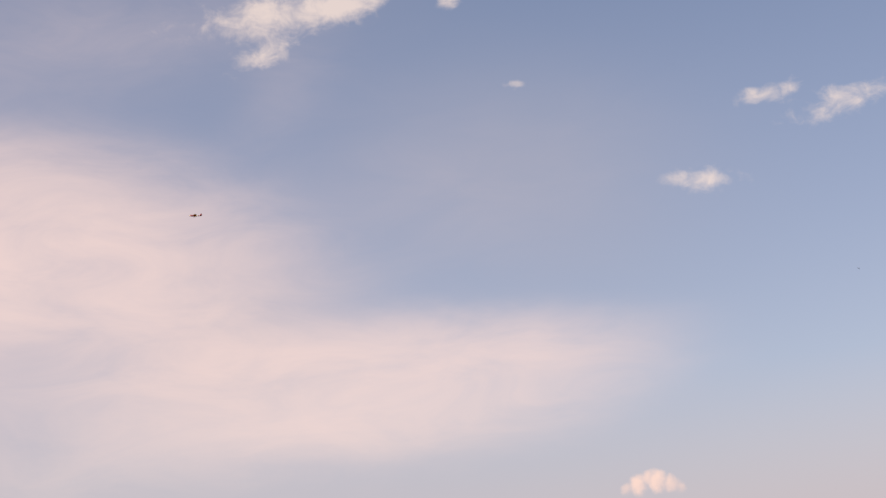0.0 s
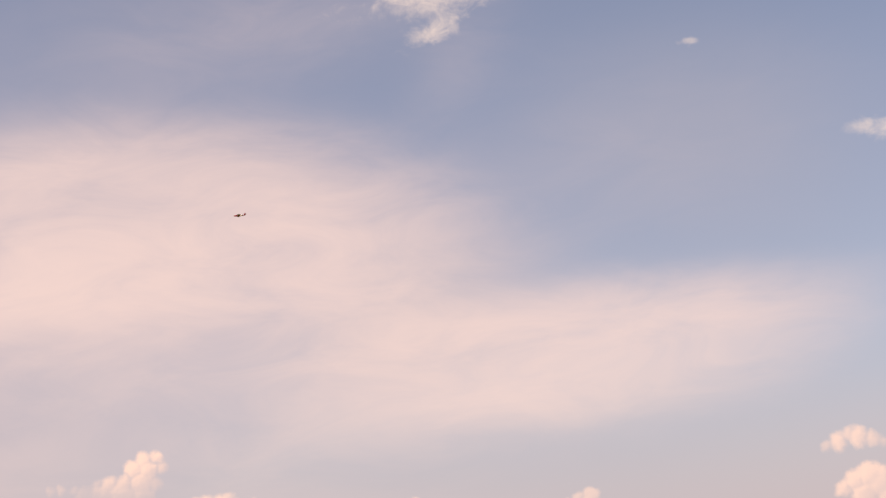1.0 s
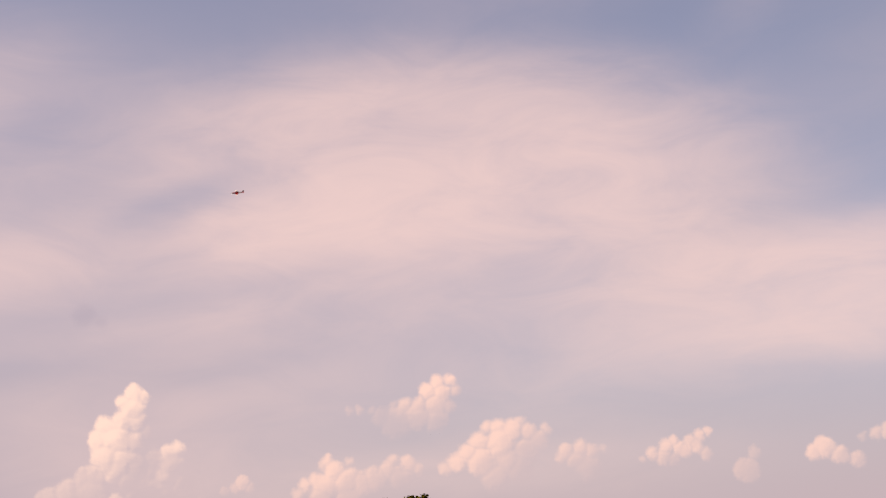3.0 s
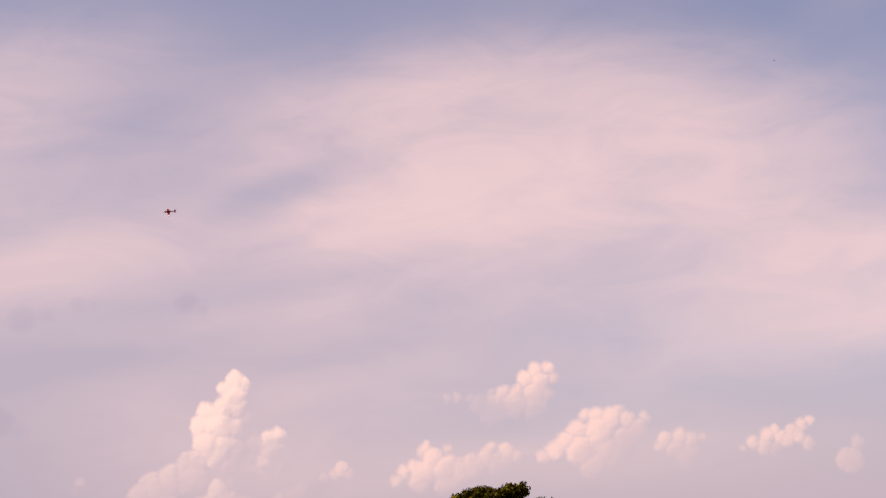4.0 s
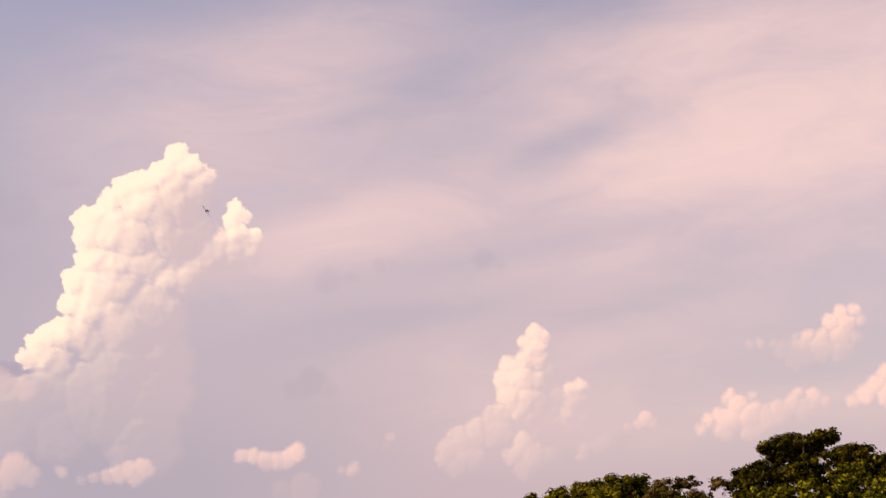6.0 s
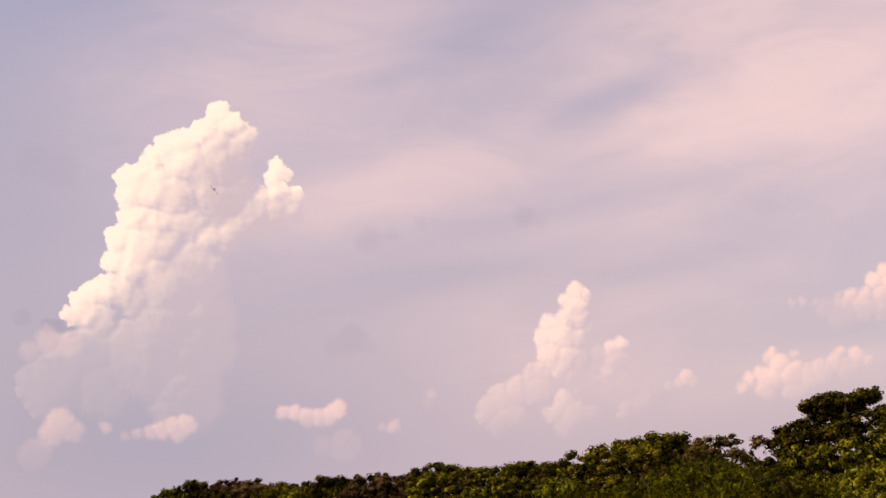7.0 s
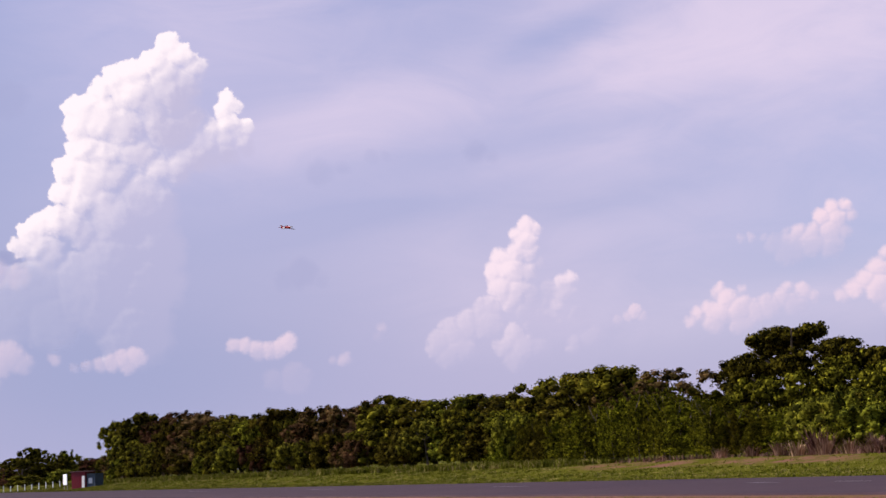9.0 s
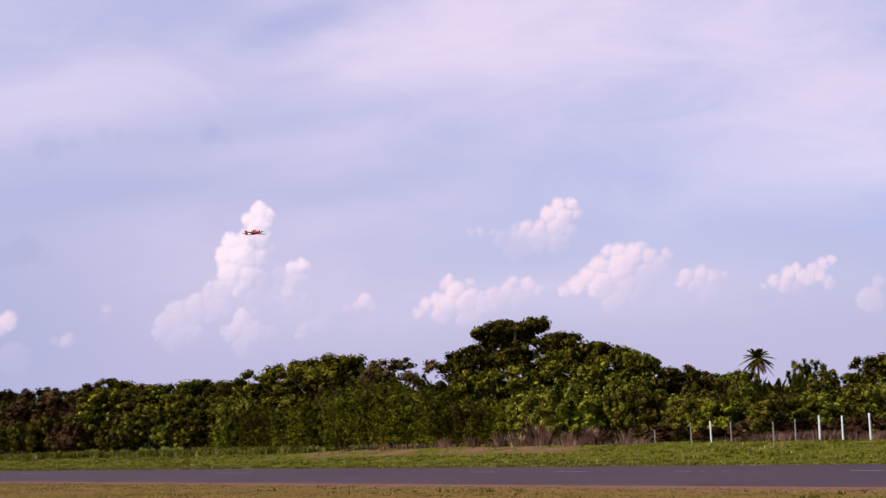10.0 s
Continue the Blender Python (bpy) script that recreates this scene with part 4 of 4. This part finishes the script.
SLENDER_FOOT = [
    (-8.84, 5.49, 0.38, 0.12, 0.45), (-8.42, 5.59, 0.43, 0.12, 0.45), (-9.27, 4.97, 0.60, 0.07, 0.45), (-9.89, 4.67, 0.60, 0.12, 0.413), (-10.41, 4.37, 0.51, 0.12, 0.375),
    (-10.62, 4.06, 0.38, 0.02, 0.3), (-8.64, 4.96, 0.64, -0.08, 0.375), (-9.69, 4.14, 0.64, -0.08, 0.338), (-10.11, 3.74, 0.47, -0.18, 0.262), (-7.60, 4.41, 0.51, 0.22, 0.488),
    (-8.03, 4.00, 0.43, 0.12, 0.375), (-7.30, 3.98, 0.55, 0.02, 0.413), (-7.62, 3.53, 0.51, -0.18, 0.262), (-5.40, 4.14, 0.30, 0.12, 0.338), (-5.40, 3.80, 0.26, 0.02, 0.225),
    (-6.56, 3.96, 0.43, -0.28, 0.188), (-4.76, 4.33, 0.43, -0.08, 0.15)]
PUFF_A = [
    (-16.13, 4.55, 0.38, 0.35, 0.77), (-16.46, 4.35, 0.38, 0.25, 0.77), (-16.88, 4.31, 0.38, 0.15, 0.72), (-17.30, 4.39, 0.38, 0.25, 0.68), (-17.72, 4.54, 0.38, 0.35, 0.64),
    (-18.14, 4.56, 0.33, 0.35, 0.55), (-16.57, 4.15, 0.26, -0.05, 0.59), (-17.21, 4.13, 0.26, -0.15, 0.51), (-16.00, 4.75, 0.21, 0.35, 0.68)]
PUFF_B = [
    (-21.79, 4.27, 0.41, 0.35, 0.72), (-22.21, 4.19, 0.38, 0.35, 0.72), (-21.49, 4.16, 0.23, 0.15, 0.63), (-22.62, 4.08, 0.36, 0.15, 0.54), (-23.03, 4.01, 0.31, 0.15, 0.45),
    (-23.50, 3.97, 0.25, 0.05, 0.36), (-22.01, 3.93, 0.31, -0.15, 0.45), (-23.95, 3.97, 0.20, 0.05, 0.27)]
PUFF_C = [
    (-3.03, 5.09, 0.30, 0.3, 0.6), (-3.32, 4.93, 0.21, 0.2, 0.4), (-2.76, 4.87, 0.21, 0, 0.4), (-3.68, 4.83, 0.21, 0.1, 0.25)]
LOW_HEAP = [
    (-24.65, 4.26, 0.28, 0.3, 0.4), (-26.25, 4.48, 0.55, 0.3, 0.5), (-26.56, 4.09, 0.51, 0.2, 0.45), (-25.86, 4.16, 0.47, 0, 0.35), (-14.04, 3.85, 0.30, 0.3, 0.4), (-14.46, 3.87, 0.19, 0.2, 0.3),
    (-12.60, 4.99, 0.26, 0.2, 0.35), (-12.72, 4.63, 0.21, 0.1, 0.1), (-15.87, 3.21, 0.64, 0.1, 0.13), (-16.71, 3.25, 0.47, 0.1, 0.1), (-27.16, 3.39, 0.64, 0.1, 0.13)]
PEAK = [
    (4.95, 8.45, 0.28, 0.4, 1), (4.48, 8.37, 0.34, 0.5, 1), (4.04, 8.07, 0.38, 0.5, 1), (4.57, 7.94, 0.43, 0.2, 0.95), (5.07, 8.07, 0.26, 0, 0.9),
    (4.34, 7.53, 0.47, 0.2, 0.85), (3.16, 7.58, 0.34, 0.4, 0.85), (3.69, 7.55, 0.38, 0.3, 0.8), (2.73, 7.59, 0.17, 0.4, 0.6), (4.76, 7.51, 0.34, -0.2, 0.6),
    (3.57, 7.13, 0.55, 0, 0.5), (4.31, 7.00, 0.51, -0.2, 0.4), (2.81, 6.95, 0.64, -0.1, 0.25), (1.44, 7.54, 0.21, 0.2, 0.5), (1.05, 7.55, 0.17, 0.2, 0.45),
    (1.91, 7.48, 0.21, 0.1, 0.35), (2.29, 7.19, 0.43, 0, 0.2)]
BANK = [
    (6.63, 6.57, 0.38, 0.5, 0.9), (6.21, 6.59, 0.30, 0.4, 0.9), (5.87, 6.08, 0.43, 0.4, 0.9), (7.16, 6.44, 0.47, 0.3, 0.9), (7.48, 6.70, 0.26, 0.4, 0.8),
    (7.78, 6.30, 0.38, 0.2, 0.8), (6.71, 5.93, 0.64, 0.3, 0.9), (5.42, 5.67, 0.43, 0.4, 0.9), (4.98, 5.37, 0.38, 0.4, 0.85), (4.55, 5.14, 0.30, 0.3, 0.7),
    (5.94, 5.33, 0.60, 0.2, 0.85), (6.89, 5.29, 0.55, 0, 0.7), (8.42, 6.38, 0.26, 0.3, 0.7), (8.08, 5.97, 0.43, 0, 0.6), (7.64, 5.57, 0.51, -0.3, 0.5),
    (6.43, 4.67, 0.60, -0.2, 0.4), (7.29, 4.95, 0.55, -0.5, 0.35)]
BANK_SIDE = [
    (9.63, 5.58, 0.34, 0.3, 0.7), (9.10, 5.50, 0.34, 0.3, 0.7), (8.88, 5.30, 0.26, 0.2, 0.6), (10.04, 5.45, 0.34, 0.2, 0.65), (10.45, 5.47, 0.21, 0.2, 0.5),
    (9.50, 5.16, 0.38, 0, 0.5), (9.90, 4.83, 0.51, -0.3, 0.3)]
TWO_HUMPS = [
    (0.19, 5.73, 0.28, 0.5, 0.9), (-0.03, 5.57, 0.21, 0.4, 0.8), (0.39, 5.34, 0.43, 0.4, 0.9), (0.94, 5.64, 0.21, 0.3, 0.7), (-0.26, 5.04, 0.34, 0.4, 0.85),
    (-0.69, 4.85, 0.34, 0.4, 0.8), (-1.02, 4.58, 0.26, 0.3, 0.7), (0.05, 4.82, 0.51, 0.3, 0.85), (0.81, 4.90, 0.55, 0.1, 0.8), (1.34, 4.77, 0.51, 0.1, 0.7),
    (2.65, 5.62, 0.26, 0.4, 0.75), (3.18, 5.45, 0.34, 0.3, 0.75), (3.49, 5.22, 0.26, 0.1, 0.65), (2.42, 5.27, 0.38, 0.2, 0.65), (1.88, 4.97, 0.51, 0, 0.55),
    (-0.17, 4.44, 0.43, 0, 0.55), (0.89, 4.36, 0.47, -0.2, 0.4), (2.84, 4.93, 0.47, -0.3, 0.4)]
WEDGE = [
    (14.40, 5.83, 0.21, 0.4, 0.8), (14.05, 5.68, 0.26, 0.3, 0.8), (13.13, 5.59, 0.26, 0.4, 0.8), (12.81, 5.40, 0.30, 0.4, 0.8), (13.31, 5.27, 0.34, 0.2, 0.8),
    (13.73, 5.45, 0.30, 0.2, 0.7), (12.29, 5.18, 0.26, 0.3, 0.7), (11.87, 5.00, 0.17, 0.3, 0.5), (12.69, 4.99, 0.34, 0.1, 0.6), (13.09, 4.87, 0.30, -0.3, 0.4),
    (15.66, 4.31, 0.51, 0.2, 0.35), (16.00, 4.91, 0.30, 0.2, 0.3)]
FAR_HUMPS = [
    (18.54, 4.90, 0.43, 0.4, 0.8), (18.10, 4.75, 0.34, 0.3, 0.8), (19.02, 4.60, 0.38, 0.1, 0.7), (19.61, 4.40, 0.34, 0.1, 0.6), (20.88, 5.30, 0.36, 0.4, 0.6),
    (20.41, 5.21, 0.28, 0.3, 0.55), (19.93, 5.15, 0.19, 0.2, 0.4), (13.97, 5.24, 0.28, 0.4, 0.7), (13.57, 5.14, 0.26, 0.3, 0.6), (14.26, 5.02, 0.26, 0.1, 0.6)]
PEACH = [
    (30.82, 6.12, 0.39, 0.4, 0.8075), (31.33, 6.02, 0.34, 0.2, 0.765), (30.08, 6.07, 0.39, 0.4, 0.8075), (30.48, 6.26, 0.28, 0.4, 0.765), (31.62, 5.82, 0.25, 0.1, 0.68),
    (29.60, 5.96, 0.24, 0.3, 0.68), (30.97, 4.72, 0.55, 0.4, 0.9), (30.39, 4.60, 0.47, 0.4, 0.9), (29.94, 4.33, 0.38, 0.3, 0.8), (31.36, 4.42, 0.60, 0.2, 0.9),
    (31.73, 3.96, 0.68, 0, 0.8), (30.65, 4.03, 0.55, 0.1, 0.85)]
SMUDGE = [
    (-8.68, 11.40, 0.47, -1, 0.3), (-8.11, 11.19, 0.30, -1, 0.25), (-12.70, 11.45, 0.30, -1, 0.22), (-12.15, 11.46, 0.21, -1, 0.22), (-14.67, 10.90, 0.55, -0.9, 0.2),
    (-13.80, 11.03, 0.34, -0.9, 0.2), (-15.49, 7.15, 0.64, -0.9, 0.3), (-16.14, 6.96, 0.51, -0.9, 0.22), (-14.75, 6.86, 0.34, -0.9, 0.2), (-26.11, 13.73, 0.72, -1, 0.2),
    (-27.13, 13.93, 0.72, -1, 0.2)]

CLOUD_LIT, CLOUD_PINK, CLOUD_SHADE = (1.06, 0.95, 0.97), (0.95, 0.75, 0.82), (0.56, 0.53, 0.71)
CLOUD_CREAM = (1.0, 0.83, 0.89)
RAG_SHADE = (0.36, 0.38, 0.60)


def cloud_material(name, lobes, lit, sharp, shade, billow):
    """Rounded swellings with smaller billows on them, glowing; sun and shade are painted into the glow, sunny sides up
    and to the left, as the sun stands.
    """
    m, k = material(name)
    uv = k.put("ShaderNodeUVMap").outputs[0]
    if sharp < 1:       # the hazy ones spread and melt together
        lobes = [(az, el, r * 1.06, bias, dense * 0.94) for az, el, r, bias, dense in lobes]
    swell = sum(row[2] for row in lobes) / len(lobes)     # billows and frays scale with the cloud

    def moved(v, x):
        return k.put("ShaderNodeVectorMath", {0: v, 1: (x, x * 1.7, x * 0.3)}).outputs[0]

    def shaken(v):
        xy = k.put("ShaderNodeSeparateXYZ", {"Vector": v}).outputs
        out = []
        for axis, shift in ((0, 0.0), (1, 7.0)):
            wide = k.math("SUBTRACT", k.noise(moved(v, shift), 0.55 / swell, 2.0, 0.5), 0.5)
            fine = k.math("SUBTRACT", k.noise(moved(v, shift + 13.0), 2.0 / swell, 5.0, 0.6), 0.5)
            out.append(k.math("MULTIPLY_ADD", wide, 0.9 * swell, k.math("MULTIPLY_ADD", fine, (0.6 if sharp > 1 else 0.5) * swell, xy[axis])))
        return out

    def bulk(v):
        """How far the cloud swells towards the viewer, in degrees, and how sunny and thick it is there."""
        u, w = shaken(v)
        at = k.put("ShaderNodeCombineXYZ", {"X": u, "Y": w, "Z": 0.0}).outputs[0]
        high = kinds = None
        for az, el, r, bias, dense in lobes:
            sx, sy = math.cos(radians(el)) / r, 1.0 / r
            d = k.put("ShaderNodeVectorMath", {0: at, 1: (sx, sy, 0.0), 2: (-az * sx, -el * sy, 0.0)}, operation="MULTIPLY_ADD").outputs[0]
            d2 = k.put("ShaderNodeVectorMath", {0: d, 1: d}, operation="DOT_PRODUCT").outputs["Value"]
            bump = k.math("MULTIPLY_ADD", d2, -r, r)
            high = bump if high is None else k.math("SMOOTH_MAX", high, bump, (0.35 if sharp > 1 else 0.5) * swell)
            g = k.math("POWER", 0.25, d2)
            kinds = k.put("ShaderNodeVectorMath", {0: g, 1: (1.0, bias, dense), 2: (1e-5, 0.0, 0.0) if kinds is None else kinds}, operation="MULTIPLY_ADD").outputs[0]
        cells = k.put("ShaderNodeTexVoronoi", {"Vector": at, "Scale": 0.85 / swell, "Detail": 1.5, "Roughness": 0.5, "Lacunarity": 2.2,
                                              "Smoothness": 0.6, "Randomness": 1.0}, voronoi_dimensions="2D", feature="SMOOTH_F1", normalize=False).outputs["Distance"]
        return k.math("MULTIPLY_ADD", k.math("SUBTRACT", 0.5, cells), billow * swell, high), kinds

    tree = k.tree
    group = bpy.data.node_groups.new(name + "_bulk", "ShaderNodeTree")
    group.interface.new_socket("Vector", in_out="INPUT", socket_type="NodeSocketVector")
    group.interface.new_socket("High", in_out="OUTPUT", socket_type="NodeSocketFloat")
    group.interface.new_socket("Kinds", in_out="OUTPUT", socket_type="NodeSocketVector")
    k.tree = group
    high, kinds = bulk(k.put("NodeGroupInput").outputs[0])
    k.put("NodeGroupOutput", {0: high, 1: kinds})
    k.tree = tree
    reach = 0.3 * swell
    here = k.put("ShaderNodeGroup", node_tree=group)
    there = k.put("ShaderNodeGroup", node_tree=group)
    tree.links.new(uv, here.inputs[0])
    tree.links.new(k.put("ShaderNodeVectorMath", {0: uv, 1: (-0.72 * reach, 0.69 * reach, 0.0)}).outputs[0], there.inputs[0])
    high = here.outputs[0]
    slope = k.math("MULTIPLY", k.math("SUBTRACT", high, there.outputs[0]), 1.0 / reach)
    total, sunny, thick = k.put("ShaderNodeSeparateXYZ", {"Vector": here.outputs[1]}).outputs
    sunny, thick = k.math("DIVIDE", sunny, total), k.math("DIVIDE", thick, total)
    glow = k.math("MULTIPLY_ADD", slope, 0.24, sunny)
    # crisp where the cloud is painted sunny, soft where it is painted shaded
    crisp = k.ramp(high, -0.04 * swell, 0.2 * swell) if sharp > 1 else k.ramp(high, -0.12 * swell, (0.35 + 0.2 / sharp) * swell)
    soft = k.ramp(high, -0.3 * swell, 1.1 * swell)
    cover = k.math("MULTIPLY", k.math("MULTIPLY_ADD", k.ramp(glow, -0.4, 0.3), k.math("SUBTRACT", crisp, soft), soft), thick, clamp=True)
    # sunlit and shaded tones go straight into the emission colour
    half = tuple(0.62 * a + 0.38 * b for a, b in zip(shade, lit))
    col = k.mix(k.ramp(glow, -0.6, 0.0), rgb(*shade), rgb(*half))
    col = k.mix(k.ramp(glow, -0.1, 0.65), col, rgb(*lit))
    e = k.put("ShaderNodeEmission", {"Color": col, "Strength": 1.0})
    s = k.put("ShaderNodeMixShader", {0: cover, 1: k.put("ShaderNodeBsdfTransparent").outputs[0], 2: e.outputs[0]})
    k.put("ShaderNodeOutputMaterial", {"Surface": s.outputs[0]})
    return m


def make_cloud(name, lobes, dist, lit, label, sharp=1.0, shade=CLOUD_SHADE, billow=0.13):
    """A patch of the sky's vault as wide as the cloud, cut to its outline."""
    step_deg = 0.25
    cells = set()
    for az, el, r, *_ in lobes:
        reach = r * 1.8 + 0.5
        n = int(reach / step_deg) + 1
        ci, cj = round(az / step_deg), round(el / step_deg)
        cells |= {(ci + i, cj + j) for i in range(-n - 1, n + 2) for j in range(-n, n + 1) if (i * math.cos(radians(el))) ** 2 + j * j <= n * n}
    bm = bmesh.new()
    layer = bm.loops.layers.uv.new("sky")
    corner = {}

    def vert(i, j):
        if (i, j) not in corner:
            corner[i, j] = bm.verts.new(bearing(i * step_deg, j * step_deg, dist))
        return corner[i, j]

    for i, j in sorted(cells):
        ids = ((i, j), (i + 1, j), (i + 1, j + 1), (i, j + 1))
        f = bm.faces.new([vert(*q) for q in ids])
        for loop, (a, b) in zip(f.loops, ids):
            loop[layer].uv = (a * step_deg, b * step_deg)
    ob = new(name, mesh_of(name, bm, cloud_material(name, lobes, lit, sharp, shade, billow)))
    ob.visible_shadow = False
    return tagged(ob, label, "cloud", kind="structure")


def make_clouds():
    make_cloud("backdrop_cloud_1", TOWER_CROWN + TOWER_FACE + TOWER_SHADE + TOWER_ARM + TOWER_FOOT, 4000, CLOUD_LIT, "towering white cumulus cloud with painted sunny and shaded sides", 1.4, billow=0.36)
    make_cloud("backdrop_cloud_2", SLENDER + SLENDER_SIDE + SLENDER_FOOT, 4050, CLOUD_CREAM, "slender cumulus tower, pale pink in the haze", 0.9, billow=0.28)
    far = ((PUFF_A, "small flat cumulus puff near the horizon"), (PUFF_B, "small low cumulus puff near the horizon"), (PUFF_C, "tiny pale cumulus puff"),
           (LOW_HEAP, "faint low heap of cloud"), (SIDE_HEAP, "pale heap of cloud with a grey shadow"), (PEAK, "pink cumulus cloud with a leaning peak"),
           (BANK + BANK_SIDE, "broad pink cumulus bank"), (TWO_HUMPS, "low pink cumulus bank with two humps"), (WEDGE, "wedge-shaped pink cumulus cloud"),
           (FAR_HUMPS, "low pink cumulus humps"), (PEACH, "peach-coloured cumulus cloud near the horizon"), (SMUDGE, "thin grey smudges of shaded cloud"), (DARK_RAG, "dark grey rag of shaded cloud"))
    for i, (lobes, label) in enumerate(far):
        make_cloud("backdrop_cloud_%d" % (i + 3), lobes, 4100 + 20 * i, CLOUD_PINK, label, 0.4, RAG_SHADE if lobes in (SMUDGE, DARK_RAG) else CLOUD_SHADE)


make_clouds()


def make_bird(label):
    """A small dark bird, wings held out."""
    ob = thing("bird", label, "bird")
    bm = bmesh.new()
    loft(bm, [oval(x, w, w * 0.9, -w, 10, 1) for x, w in ((0.09, 0.004), (0.07, 0.014), (0.03, 0.024), (-0.03, 0.02), (-0.08, 0.008))])
    part("body", bm, PLANE_DARK, ob, smooth=True)
    for side in (-1, 1):
        bm = bmesh.new()
        loft(bm, [airfoil(side * y, lead, ch, z, 0.08) for y, lead, ch, z in ((0.01, 0.05, 0.07, 0.01), (0.07, 0.065, 0.06, 0.035), (0.13, 0.03, 0.045, 0.03), (0.19, -0.03, 0.012, 0.015))])
        part("wing", bm, PLANE_DARK, ob)
    bm = bmesh.new()
    loft(bm, [[(-0.07, -0.008, 0.003), (-0.07, 0.008, 0.003), (-0.07, 0.008, -0.003), (-0.07, -0.008, -0.003)],
              [(-0.14, -0.03, 0.002), (-0.14, 0.03, 0.002), (-0.14, 0.03, -0.002), (-0.14, -0.03, -0.002)]])
    part("tail", bm, PLANE_DARK, ob)
    return ob


BIRD_NEAR = make_bird("small dark bird gliding high overhead, wings spread")
BIRD_FAR = make_bird("distant dark bird crossing the sky, wings spread")
# seconds, compass, elevation, distance, heading, nose up, bank
NEAR_GLIDE = [(0.0, 19.3, 25.9, 34, 60, -5, 25), (0.2, 19.9, 25.0, 34, 60, -10, 30), (0.3, 19.9, 24.75, 34, 62, -8, 32), (0.4, 20.9, 24.9, 34, 62, 0, 30),
              (0.6, 24.0, 27.0, 36, 60, 20, 20), (2.0, 50.0, 45.0, 60, 60, 10, 0), (10.0, 120.0, 45.0, 200, 60, 0, 0)]
FAR_GLIDE = [(0.0, 39.23, 12.87, 150, -60, 5, 0), (1.0, 36.0, 16.0, 150, -70, 5, 0), (2.0, 30.0, 19.0, 150, -80, 3, 10), (3.3, 20.21, 19.72, 150, -90, 0, 10), (3.5, 18.44, 19.02, 150, -90, -3, 0),
             (4.0, 14.51, 19.04, 150, -100, -10, -20), (4.5, 8.18, 15.8, 148, -120, -10, 30), (5.0, 13.5, 13.5, 145, 90, 0, 30), (6.0, 26.0, 14.0, 150, 90, 5, 0), (10.0, 70.0, 20.0, 200, 90, 0, 0)]


def make_insect():
    """A brown insect that darts close past the lens."""
    ob = thing("flying_insect", "small dark brown flying insect darting past, wings folded back", "insect")
    for name, rings in (("abdomen", ((-0.002, 0.0019), (-0.008, 0.0024), (-0.014, 0.0016), (-0.018, 0.0004))), ("thorax", ((-0.0019, 0.0016), (0.0005, 0.0024), (0.003, 0.0017))),
                        ("head", ((0.0031, 0.0012), (0.0045, 0.0017), (0.006, 0.0006)))):
        bm = bmesh.new()
        loft(bm, [oval(x, w, w * 0.9, -w * 0.9, 10, 1) for x, w in rings])
        part(name, bm, INSECT_BROWN, ob, smooth=True)
    for side in (-1, 1):
        bm = bmesh.new()
        loft(bm, [airfoil(side * y, lead, ch, 0.0018 + y * 0.2, 0.05) for y, lead, ch in ((0.0008, 0.001, 0.013), (0.0022, -0.001, 0.013), (0.0034, -0.004, 0.010), (0.004, -0.009, 0.003))])
        part("wing", bm, INSECT_BROWN, ob)
    return ob


INSECT_BROWN = paint_material("brown_chitin", (0.05, 0.03, 0.022), 0.4, 0.3)
INSECT = make_insect()
DART = [(0.0, -40.0, 50.0, 6.0, 160, -20, 0), (1.6, 2.07, 44.0, 1.8, 160, -50, 0), (1.8, 8.07, 23.98, 0.95, 160, -68, 10), (2.0, 15.07, 46.0, 1.8, 200, -30, 0),
        (10.0, 60.0, 60.0, 9.0, 200, 0, 0)]


def motions():
    for flyer, rows in ((AIRCRAFT, FLIGHT), (BIRD_NEAR, NEAR_GLIDE), (BIRD_FAR, FAR_GLIDE), (INSECT, DART)):
        walk(flyer, [(row[0], flight_pose(*row[1:])) for row in rows])


motions()
